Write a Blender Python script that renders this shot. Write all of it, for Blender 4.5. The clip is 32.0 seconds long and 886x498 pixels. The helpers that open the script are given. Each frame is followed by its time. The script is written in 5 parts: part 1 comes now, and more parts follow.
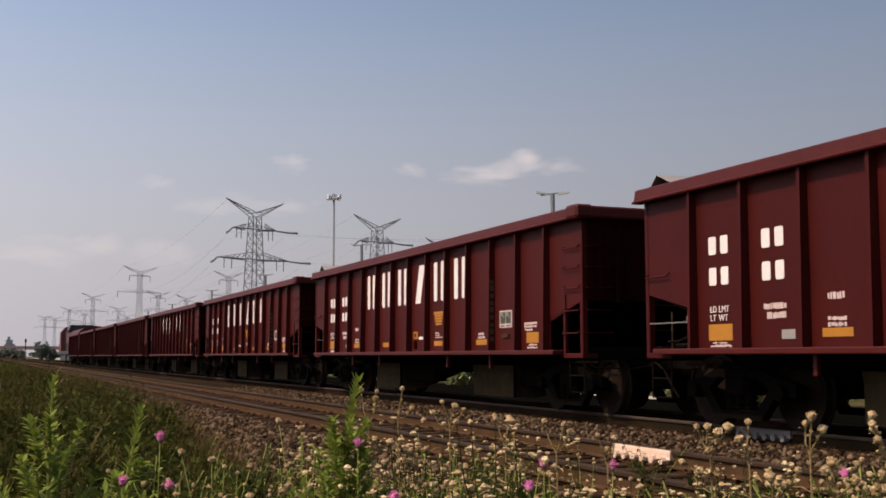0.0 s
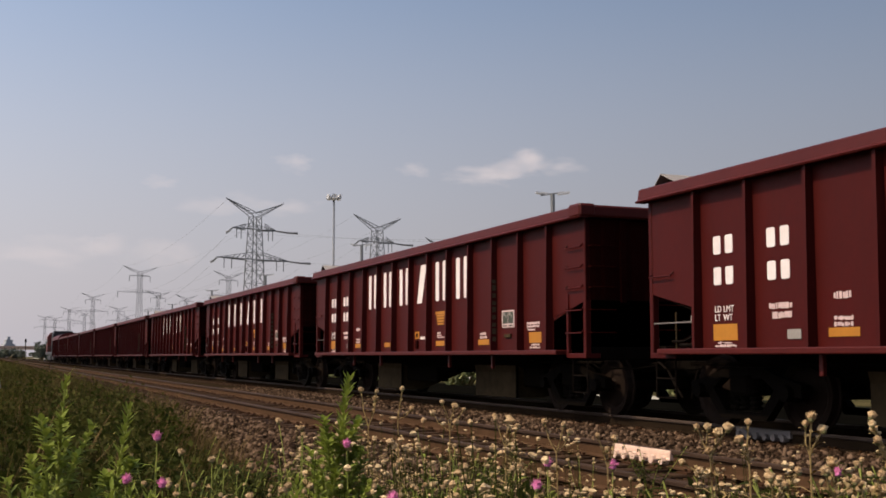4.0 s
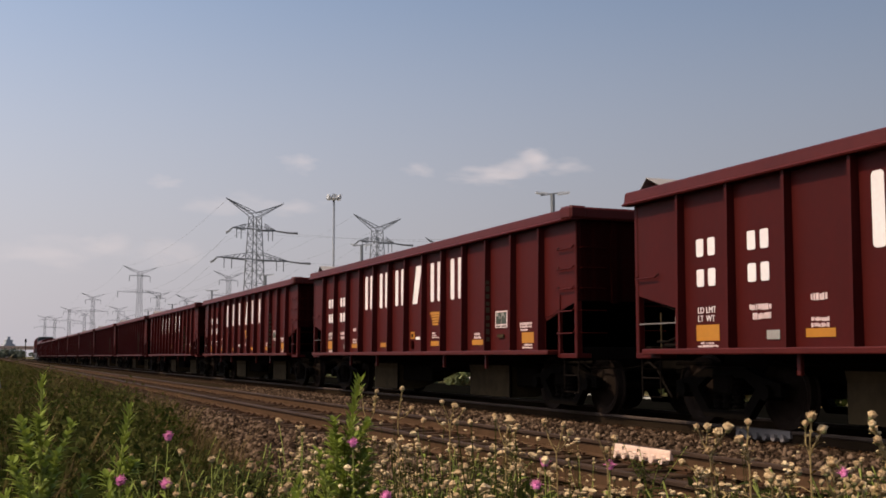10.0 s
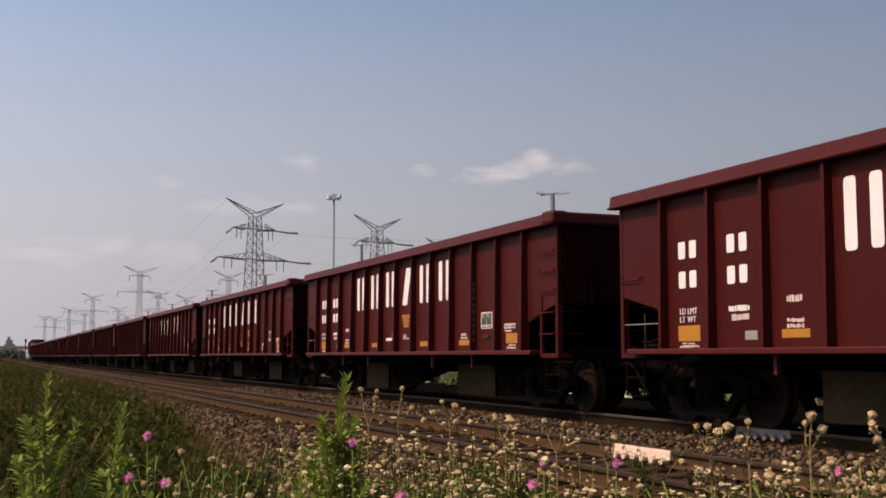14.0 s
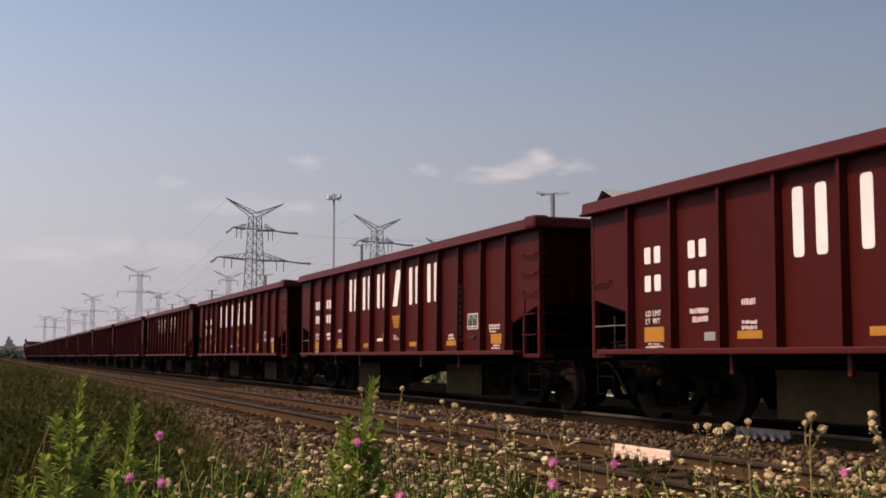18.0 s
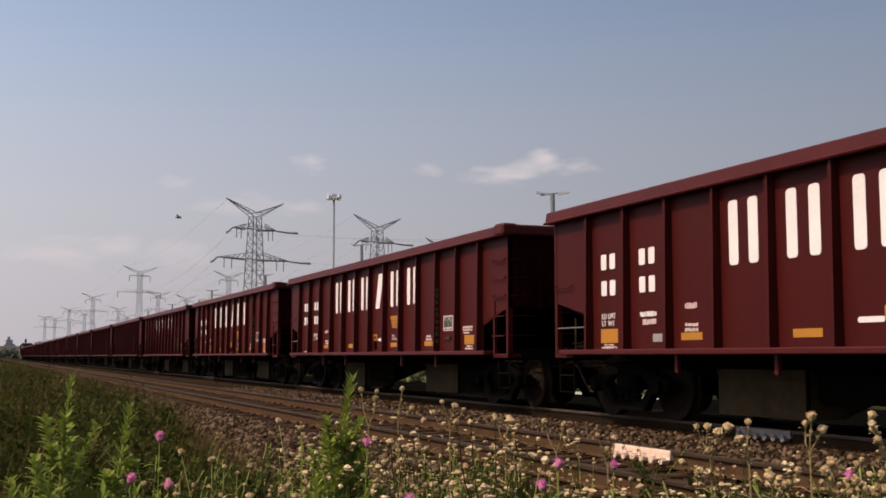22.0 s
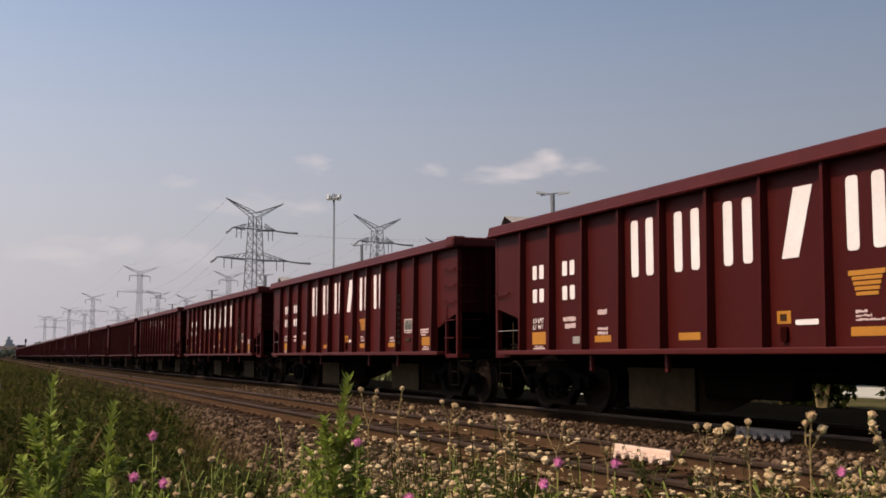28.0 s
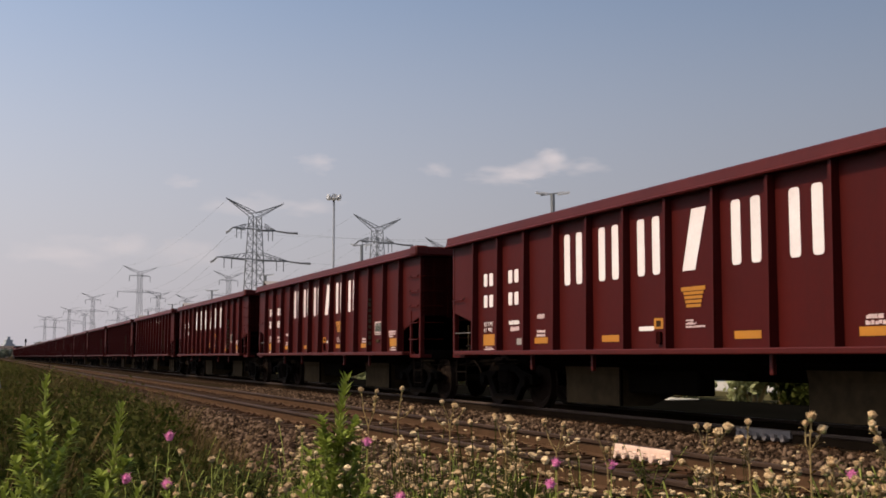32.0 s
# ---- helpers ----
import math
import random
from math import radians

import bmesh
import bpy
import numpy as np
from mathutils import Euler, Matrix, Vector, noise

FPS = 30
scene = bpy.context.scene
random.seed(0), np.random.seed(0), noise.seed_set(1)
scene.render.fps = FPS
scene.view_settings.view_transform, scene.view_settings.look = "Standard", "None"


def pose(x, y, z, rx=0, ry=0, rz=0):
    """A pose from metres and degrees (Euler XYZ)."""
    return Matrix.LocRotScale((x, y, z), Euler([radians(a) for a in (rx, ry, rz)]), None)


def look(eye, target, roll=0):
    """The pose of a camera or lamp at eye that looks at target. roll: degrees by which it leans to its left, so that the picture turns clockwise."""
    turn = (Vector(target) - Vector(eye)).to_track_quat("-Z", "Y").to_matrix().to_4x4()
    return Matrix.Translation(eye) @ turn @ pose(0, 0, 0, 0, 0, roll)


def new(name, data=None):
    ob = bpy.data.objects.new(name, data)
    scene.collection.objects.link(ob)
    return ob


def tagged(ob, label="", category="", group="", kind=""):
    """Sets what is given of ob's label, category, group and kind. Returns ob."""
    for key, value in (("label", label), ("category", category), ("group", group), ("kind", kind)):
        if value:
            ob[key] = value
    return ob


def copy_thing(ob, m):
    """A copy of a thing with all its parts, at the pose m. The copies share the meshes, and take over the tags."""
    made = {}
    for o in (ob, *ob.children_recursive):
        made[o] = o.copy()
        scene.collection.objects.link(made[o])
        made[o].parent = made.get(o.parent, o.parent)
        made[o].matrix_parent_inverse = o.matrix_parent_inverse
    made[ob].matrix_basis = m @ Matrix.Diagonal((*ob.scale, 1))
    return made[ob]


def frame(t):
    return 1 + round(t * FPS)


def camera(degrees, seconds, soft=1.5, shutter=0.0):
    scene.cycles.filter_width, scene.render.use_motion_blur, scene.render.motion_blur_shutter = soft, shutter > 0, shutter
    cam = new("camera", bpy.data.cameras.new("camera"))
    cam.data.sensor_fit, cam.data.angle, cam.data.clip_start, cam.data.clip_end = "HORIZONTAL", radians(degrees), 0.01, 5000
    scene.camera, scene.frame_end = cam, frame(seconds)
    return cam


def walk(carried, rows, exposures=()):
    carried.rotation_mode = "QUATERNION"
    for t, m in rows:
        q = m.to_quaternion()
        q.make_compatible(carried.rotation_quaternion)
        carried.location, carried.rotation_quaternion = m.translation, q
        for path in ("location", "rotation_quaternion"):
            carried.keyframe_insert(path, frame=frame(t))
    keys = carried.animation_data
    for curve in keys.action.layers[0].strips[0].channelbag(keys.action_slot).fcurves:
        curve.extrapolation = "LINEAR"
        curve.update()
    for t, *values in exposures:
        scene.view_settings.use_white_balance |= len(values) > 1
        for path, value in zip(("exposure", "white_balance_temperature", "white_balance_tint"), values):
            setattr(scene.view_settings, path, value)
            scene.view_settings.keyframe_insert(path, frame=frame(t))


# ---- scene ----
cam = camera(43.2, 32.0, soft=1.7)
EYE = (0.0, 0.0, 0.92)
VIEW = look(EYE, (3.744, 9.2234, 1.8745))
walk(cam, [(0.0, VIEW), (32.0, VIEW)])
scene.view_settings.exposure = 0.0

# ---- light ----
SUN_AZ, SUN_EL = radians(-86), radians(51)   # azimuth from the track direction (+y), negative towards the camera's side
SUN_DIR = Vector((math.sin(SUN_AZ) * math.cos(SUN_EL), math.cos(SUN_AZ) * math.cos(SUN_EL), math.sin(SUN_EL)))
world = bpy.data.worlds.new("sky")
scene.world = world
world.use_nodes = True
wn, wl = world.node_tree.nodes, world.node_tree.links
sky = wn.new("ShaderNodeTexSky")
sky.sky_type, sky.sun_disc = "NISHITA", False
sky.sun_elevation, sky.sun_rotation = SUN_EL, SUN_AZ
sky.air_density, sky.dust_density, sky.ozone_density, sky.altitude = 1.0, 3.0, 1.0, 150
# summer haze: the sky pales towards the horizon all round
HAZE, SKY_STRENGTH = (4.50, 4.18, 4.52), 0.122
way, split = wn.new("ShaderNodeTexCoord"), wn.new("ShaderNodeSeparateXYZ")
wl.new(way.outputs["Generated"], split.inputs[0])
fade, blend = wn.new("ShaderNodeMapRange"), wn.new("ShaderNodeMix")
fade.interpolation_type = "SMOOTHSTEP"
wl.new(split.outputs["Z"], fade.inputs[0])
fade.inputs[1].default_value, fade.inputs[2].default_value = -0.02, 0.43
fade.inputs[3].default_value, fade.inputs[4].default_value = 0.92, 0.0
blend.data_type = "RGBA"
wl.new(fade.outputs[0], blend.inputs["Factor"])
wl.new(sky.outputs[0], blend.inputs["A"])
blend.inputs["B"].default_value = (*HAZE, 1)
# haze scatters forward: the sky is brighter towards the sun than away from it
aim, glare, tone = wn.new("ShaderNodeVectorMath"), wn.new("ShaderNodeMapRange"), wn.new("ShaderNodeVectorMath")
aim.operation, tone.operation = "DOT_PRODUCT", "SCALE"
wl.new(way.outputs["Generated"], aim.inputs[0])
aim.inputs[1].default_value = SUN_DIR
wl.new(aim.outputs["Value"], glare.inputs[0])
glare.inputs[1].default_value, glare.inputs[2].default_value = -0.6, 0.9
glare.inputs[3].default_value, glare.inputs[4].default_value = 0.34, 1.95
wl.new(blend.outputs["Result"], tone.inputs[0])
wl.new(glare.outputs[0], tone.inputs["Scale"])
wl.new(tone.outputs[0], wn["Background"].inputs[0])
wn["Background"].inputs[1].default_value = SKY_STRENGTH
sun_data = bpy.data.lights.new("sun", "SUN")
sun_data.energy, sun_data.angle, sun_data.color = 5.0, radians(0.5), (1.0, 0.82, 0.62)
sun = new("sun", sun_data)
sun.matrix_basis = look(SUN_DIR * 200, (0, 0, 0))


# ---- materials ----
def material(name, colour, rough=0.7, metal=0.0, vary=0.25, grain=40.0, stain=1.5, bump=0.15, tint=None, per_object=0.0, per_island=0.0, spec=0.4):
    """A surface with fine grain and broad stains; sizes in features a metre."""
    m = bpy.data.materials.new(name)
    m.use_nodes = True
    n, l = m.node_tree.nodes, m.node_tree.links
    b = n["Principled BSDF"]
    b.inputs["Roughness"].default_value, b.inputs["Metallic"].default_value = rough, metal
    b.inputs["Specular IOR Level"].default_value = spec
    tc = n.new("ShaderNodeTexCoord")
    fine, wide = n.new("ShaderNodeTexNoise"), n.new("ShaderNodeTexNoise")
    for t, s, d in ((fine, grain, 4), (wide, stain, 6)):
        t.inputs["Scale"].default_value, t.inputs["Detail"].default_value = s, d
        t.inputs["Roughness"].default_value = 0.65
        l.new(tc.outputs["Object"], t.inputs["Vector"])
    add = n.new("ShaderNodeMath")
    add.operation = "MULTIPLY_ADD"
    l.new(wide.outputs[0], add.inputs[0])
    add.inputs[1].default_value = 1.6
    l.new(fine.outputs[0], add.inputs[2])
    last = add.outputs[0]
    for amount, sock in ((per_object, "object"), (per_island, "island")):
        if amount:
            src = n.new("ShaderNodeObjectInfo").outputs["Random"] if sock == "object" else n.new("ShaderNodeNewGeometry").outputs["Random Per Island"]
            ma = n.new("ShaderNodeMath")
            ma.operation = "MULTIPLY_ADD"
            l.new(src, ma.inputs[0])
            ma.inputs[1].default_value = amount
            l.new(last, ma.inputs[2])
            last = ma.outputs[0]
    total = per_object + per_island
    ramp = n.new("ShaderNodeValToRGB")
    mr = n.new("ShaderNodeMapRange")
    l.new(last, mr.inputs[0])
    mr.inputs[1].default_value, mr.inputs[2].default_value = 0.75, 1.85 + total
    l.new(mr.outputs[0], ramp.inputs[0])
    c = Vector(colour)
    t2 = Vector(tint) if tint else c * (1 + vary)
    e = ramp.color_ramp.elements
    e[0].color, e[1].color = (*(c * (1 - vary)), 1), (*t2, 1)
    mid = e.new(0.5)
    mid.color = (*c, 1)
    l.new(ramp.outputs[0], b.inputs["Base Color"])
    if bump:
        bp = n.new("ShaderNodeBump")
        bp.inputs["Strength"].default_value, bp.inputs["Distance"].default_value = bump, 0.02
        l.new(fine.outputs[0], bp.inputs["Height"])
        l.new(bp.outputs[0], b.inputs["Normal"])
    return m


def streaked(m, depth=0.5):
    """Adds faint upright wash-down streaks and fine scuffs to a painted sheet."""
    n, l = m.node_tree.nodes, m.node_tree.links
    b = n["Principled BSDF"]
    base = b.inputs["Base Color"].links[0].from_socket
    tc, mp, t = n.new("ShaderNodeTexCoord"), n.new("ShaderNodeMapping"), n.new("ShaderNodeTexNoise")
    mp.inputs["Scale"].default_value = (9, 9, 0.55)
    t.inputs["Scale"].default_value, t.inputs["Detail"].default_value = 1.0, 7
    l.new(tc.outputs["Object"], mp.inputs[0])
    l.new(mp.outputs[0], t.inputs["Vector"])
    mr, mx = n.new("ShaderNodeMapRange"), n.new("ShaderNodeMix")
    l.new(t.outputs[0], mr.inputs[0])
    mr.inputs[1].default_value, mr.inputs[2].default_value = 0.5, 0.78
    mr.inputs[3].default_value, mr.inputs[4].default_value = 0.0, depth
    mx.data_type = "RGBA"
    l.new(mr.outputs[0], mx.inputs["Factor"])
    l.new(base, mx.inputs["A"])
    mx.inputs["B"].default_value = (0.030, 0.0035, 0.0022, 1)
    l.new(mx.outputs["Result"], b.inputs["Base Color"])
    return m


PAINT = streaked(material("oxide red paint", (0.03846, 0.002535, 0.001573), 0.57, spec=0.12, vary=0.28, grain=9, stain=0.7, bump=0.06, per_object=0.3))
RIM_PAINT = material("oxide red rim paint", (0.04876, 0.00552, 0.003864), 0.5, spec=0.14, vary=0.22, grain=12, stain=1.0, bump=0.05)
# Darker copy of the car paint: shade on the car ends is in the colour.
END_PAINT = streaked(material("shade-dark oxide red paint", (0.012, 0.00125, 0.00075), 0.8, spec=0.02, vary=0.35, grain=9, stain=0.9, bump=0.06))
OLIVE = material("faded olive stencil", (0.04536, 0.03251, 0.01285), 0.8, vary=0.5, grain=50, stain=14, bump=0.02)
# Steel kept this dark to carry the shade beneath the cars in its colour.
UNDER = material("near-black steel", (0.004, 0.003, 0.0022), 0.95, spec=0.01, vary=0.4, grain=14, stain=2)
CHUTE = material("weathered grey steel", (0.03444, 0.02367, 0.0122), 0.9, spec=0.05, vary=0.55, grain=7, stain=1.6)
# Truck castings and wheels: undercar shade is painted into both base colours.
CASTING = material("near-black cast steel", (0.003003, 0.002079, 0.001386), 0.75, spec=0.02, vary=0.5, grain=16, stain=3)
TREAD = material("near-black wheel steel", (0.012, 0.0078, 0.0057), 0.7, spec=0.02, vary=0.4, grain=20, stain=3)
WHITE = material("white stencil paint", (0.58, 0.515, 0.485), 0.6, vary=0.12, grain=22, stain=2.5, bump=0.03)
STENCIL = material("dusty white stencil", (0.46, 0.335, 0.31), 0.7, vary=0.35, grain=60, stain=12, bump=0.02)
YELLOW = material("yellow reflective sheet", (0.3034, 0.1193, 0.00578), 0.5, vary=0.15, grain=25, stain=3, bump=0.03)
INSECT = material("dark insect shell", (0.02, 0.018, 0.015), 0.5, vary=0.3)
GLASSY = material("dark panel ink", (0.032, 0.036, 0.022), 0.5, vary=0.3)
GREYBOX = material("grey galvanised plate", (0.21, 0.1875, 0.165), 0.6, vary=0.2)
RAIL = material("rusty rail steel", (0.0345, 0.01575, 0.0069), 0.85, spec=0.05, vary=0.35, grain=18, stain=2)
# Near rails: the web's sunlit look is put into a paler colour than the head's.
RUSTWEB = material("sun-toned rusty rail web", (0.052, 0.028, 0.0145), 0.9, spec=0.03, vary=0.35, grain=18, stain=2)
RUSTHEAD = material("dark rusted rail head", (0.030, 0.0165, 0.0095), 0.7, spec=0.1, vary=0.35, grain=20, stain=1.5)
RAILTOP = material("worn rail head", (0.042, 0.029, 0.022), 0.75, spec=0.08, vary=0.25, grain=14, stain=1)
TIE = material("weathered tie timber", (0.032, 0.0176, 0.0096), 0.9, spec=0.05, vary=0.4, grain=14, stain=2, bump=0.5, per_object=0.8)
STONE = material("ballast stone", (0.03284, 0.01963, 0.01178), 0.95, vary=0.75, spec=0.02, grain=30, stain=5, bump=0.3, per_island=2.6, tint=(0.1749, 0.1142, 0.07497))
WORN = material("worn bare steel", (0.006, 0.0042, 0.0032), 0.85, spec=0.02, vary=0.4, grain=20, stain=4)
BED = material("ballast bed", (0.0189, 0.0126, 0.00735), 0.95, spec=0.0, vary=0.55, grain=16, stain=0.8, bump=1.0)
EARTH = material("dry grass ground", (0.048, 0.0424, 0.0192), 0.95, spec=0.0, vary=0.5, grain=4, stain=0.25, bump=0.6, tint=(0.128, 0.1, 0.048))
RUSTSTONE = material("rust-stained ballast stone", (0.03024, 0.01692, 0.00792), 0.95, spec=0.02, vary=0.55, grain=30, stain=5, bump=0.3, per_island=1.8, tint=(0.072, 0.03744, 0.01872))
SHADEVERGE = material("dark shade verge", (0.003, 0.0028, 0.0022), 0.95, spec=0.0, vary=0.5, grain=8, stain=0.6, bump=0.6)
# Rail steel under the train, with the train's shade painted in as a darker tone.
SHADERAIL = material("shade-dark rail steel", (0.015, 0.0098, 0.006), 0.9, spec=0.0, vary=0.4, grain=18, stain=2)
SEPAL = material("brown green sepal", (0.096, 0.084, 0.028), 0.8, vary=0.4, grain=60, stain=10)
YARD = material("pale gravel yard", (0.30, 0.28, 0.24), 0.95, spec=0.0, vary=0.2, grain=5, stain=0.1, bump=0.3)
GRASS = material("meadow grass", (0.0272, 0.028, 0.0056), 0.85, spec=0.03, vary=0.6, grain=3, stain=0.6, bump=0, per_island=2.0, tint=(0.12, 0.0832, 0.0256))
LEAF = material("green weed leaf", (0.155, 0.19, 0.029), 0.65, spec=0.1, vary=0.35, grain=30, stain=6, bump=0.1, per_island=0.8)
BROWNGRASS = material("brown seeding grass", (0.07125, 0.0465, 0.018), 0.85, spec=0.05, vary=0.5, grain=5, stain=1, bump=0, per_island=1.4, tint=(0.1575, 0.1013, 0.045))
STEM = material("green stem", (0.19, 0.21, 0.045), 0.65, spec=0.12, vary=0.3)
DRYSTEM = material("brownish dry stem", (0.1885, 0.1268, 0.0442), 0.75, vary=0.4, per_island=1.0)
BLOOM = material("cream seed head", (0.372, 0.2418, 0.1163), 0.85, vary=0.6, grain=160, stain=40, bump=0.5, per_object=0.8, per_island=0.9, tint=(0.6882, 0.5301, 0.2976))
PINK = material("magenta thistle bloom", (0.561, 0.1445, 0.3145), 0.7, vary=0.3, grain=150, stain=30, bump=0.4)
GALV = material("galvanised tower steel", (0.13, 0.135, 0.14), 0.6, metal=0.2, vary=0.15, grain=2, stain=0.2, bump=0)
# Leaf colour greyed for far trees; distance haze is mixed into it.
FARTREE = material("haze-greyed tree foliage", (0.0675, 0.07875, 0.054), 0.8, vary=0.4, tint=(0.126, 0.135, 0.099), grain=2, stain=0.3, bump=0, per_island=1.0)
BUSH = material("shrub foliage", (0.19, 0.205, 0.08), 0.7, vary=0.4, tint=(0.40, 0.38, 0.19), grain=5, stain=1, bump=0, per_island=1.2)
HERB = material("dark green herb leaf", (0.0264, 0.0324, 0.006), 0.8, spec=0.03, vary=0.5, grain=30, stain=6, bump=0.1, per_island=1.0, tint=(0.075, 0.072, 0.0168))
MEADOW = material("yellowish green meadow herb", (0.05347, 0.05347, 0.01283), 0.8, spec=0.03, vary=0.55, grain=20, stain=4, bump=0, per_island=1.2, tint=(0.1212, 0.1069, 0.03208))
POLE = material("bright galvanised pole", (0.252, 0.259, 0.273), 0.5, metal=0.2, vary=0.12, grain=4, stain=0.5, bump=0)
LAMPHEAD = material("pale lamp housing", (0.36, 0.365, 0.375), 0.5, vary=0.15)
TRAILER = material("dull white trailer skin", (0.42, 0.42, 0.41), 0.5, vary=0.12, grain=4, stain=0.5, bump=0)
# Wall colour paled to stand in for haze over the distance.
FARWALL = material("haze-pale masonry", (0.294, 0.3024, 0.315), 0.9, spec=0.05, vary=0.15, grain=1, stain=0.1, bump=0)
# Duller pale tone: the far joint bars have the train's shade painted in.
DULLBAR = material("dulled pale bar", (0.105, 0.08925, 0.084), 0.9, vary=0.3, grain=25, stain=4, bump=0.3)
CONCRETE = material("weathered concrete", (0.50, 0.345, 0.26), 0.9, vary=0.2, grain=25, stain=4, bump=0.3)
ORANGE = material("locomotive red orange paint", (0.11, 0.013, 0.008), 0.5, vary=0.15, grain=6, stain=0.8, bump=0)
BLACK = material("locomotive black paint", (0.010, 0.009, 0.009), 0.5, vary=0.3)


def cloud_material(name, density):
    m = bpy.data.materials.new(name)
    m.use_nodes = True
    n, l = m.node_tree.nodes, m.node_tree.links
    n.clear()
    out, mix, clear, glow = (n.new("ShaderNode" + k) for k in ("OutputMaterial", "MixShader", "BsdfTransparent", "Emission"))
    glow.inputs[0].default_value, glow.inputs[1].default_value = (0.86, 0.745, 0.73, 1), 0.95
    tc, noise_t, oi = n.new("ShaderNodeTexCoord"), n.new("ShaderNodeTexNoise"), n.new("ShaderNodeObjectInfo")
    noise_t.noise_dimensions = "4D"
    noise_t.inputs["Scale"].default_value, noise_t.inputs["Detail"].default_value = 2.6, 7
    l.new(tc.outputs["Object"], noise_t.inputs["Vector"])
    wm = n.new("ShaderNodeMath")
    wm.operation = "MULTIPLY"
    wm.inputs[1].default_value = 30
    l.new(oi.outputs["Random"], wm.inputs[0])
    l.new(wm.outputs[0], noise_t.inputs["W"])
    length = n.new("ShaderNodeVectorMath")
    length.operation = "LENGTH"
    l.new(tc.outputs["Object"], length.inputs[0])
    fall = n.new("ShaderNodeMapRange")
    l.new(length.outputs["Value"], fall.inputs[0])
    fall.inputs[1].default_value, fall.inputs[2].default_value = 0.0, 1.0
    fall.inputs[3].default_value, fall.inputs[4].default_value = 0.40, -0.42
    s = n.new("ShaderNodeMath")
    l.new(noise_t.outputs[0], s.inputs[0])
    l.new(fall.outputs[0], s.inputs[1])
    amount = n.new("ShaderNodeMapRange")
    l.new(s.outputs[0], amount.inputs[0])
    amount.inputs[1].default_value, amount.inputs[2].default_value = 0.48, 0.95
    amount.inputs[3].default_value, amount.inputs[4].default_value = 0.0, density
    l.new(amount.outputs[0], mix.inputs[0])
    l.new(clear.outputs[0], mix.inputs[1])
    l.new(glow.outputs[0], mix.inputs[2])
    l.new(mix.outputs[0], out.inputs[0])
    return m


CLOUD, WISP = cloud_material("cloud vapour", 0.52), cloud_material("thin cloud vapour", 0.32)


def leafy(m, share=0.35):
    """Lets light through leaves: part of the surface passes it on, tinted by the leaf's own colour."""
    n, l = m.node_tree.nodes, m.node_tree.links
    b = n["Principled BSDF"]
    thin, mix = n.new("ShaderNodeBsdfTranslucent"), n.new("ShaderNodeMixShader")
    l.new(b.inputs["Base Color"].links[0].from_socket, thin.inputs[0])
    mix.inputs[0].default_value = share
    l.new(b.outputs[0], mix.inputs[1])
    l.new(thin.outputs[0], mix.inputs[2])
    l.new(mix.outputs[0], n["Material Output"].inputs[0])


for m in (GRASS, LEAF, BUSH, HERB, MEADOW):
    leafy(m)


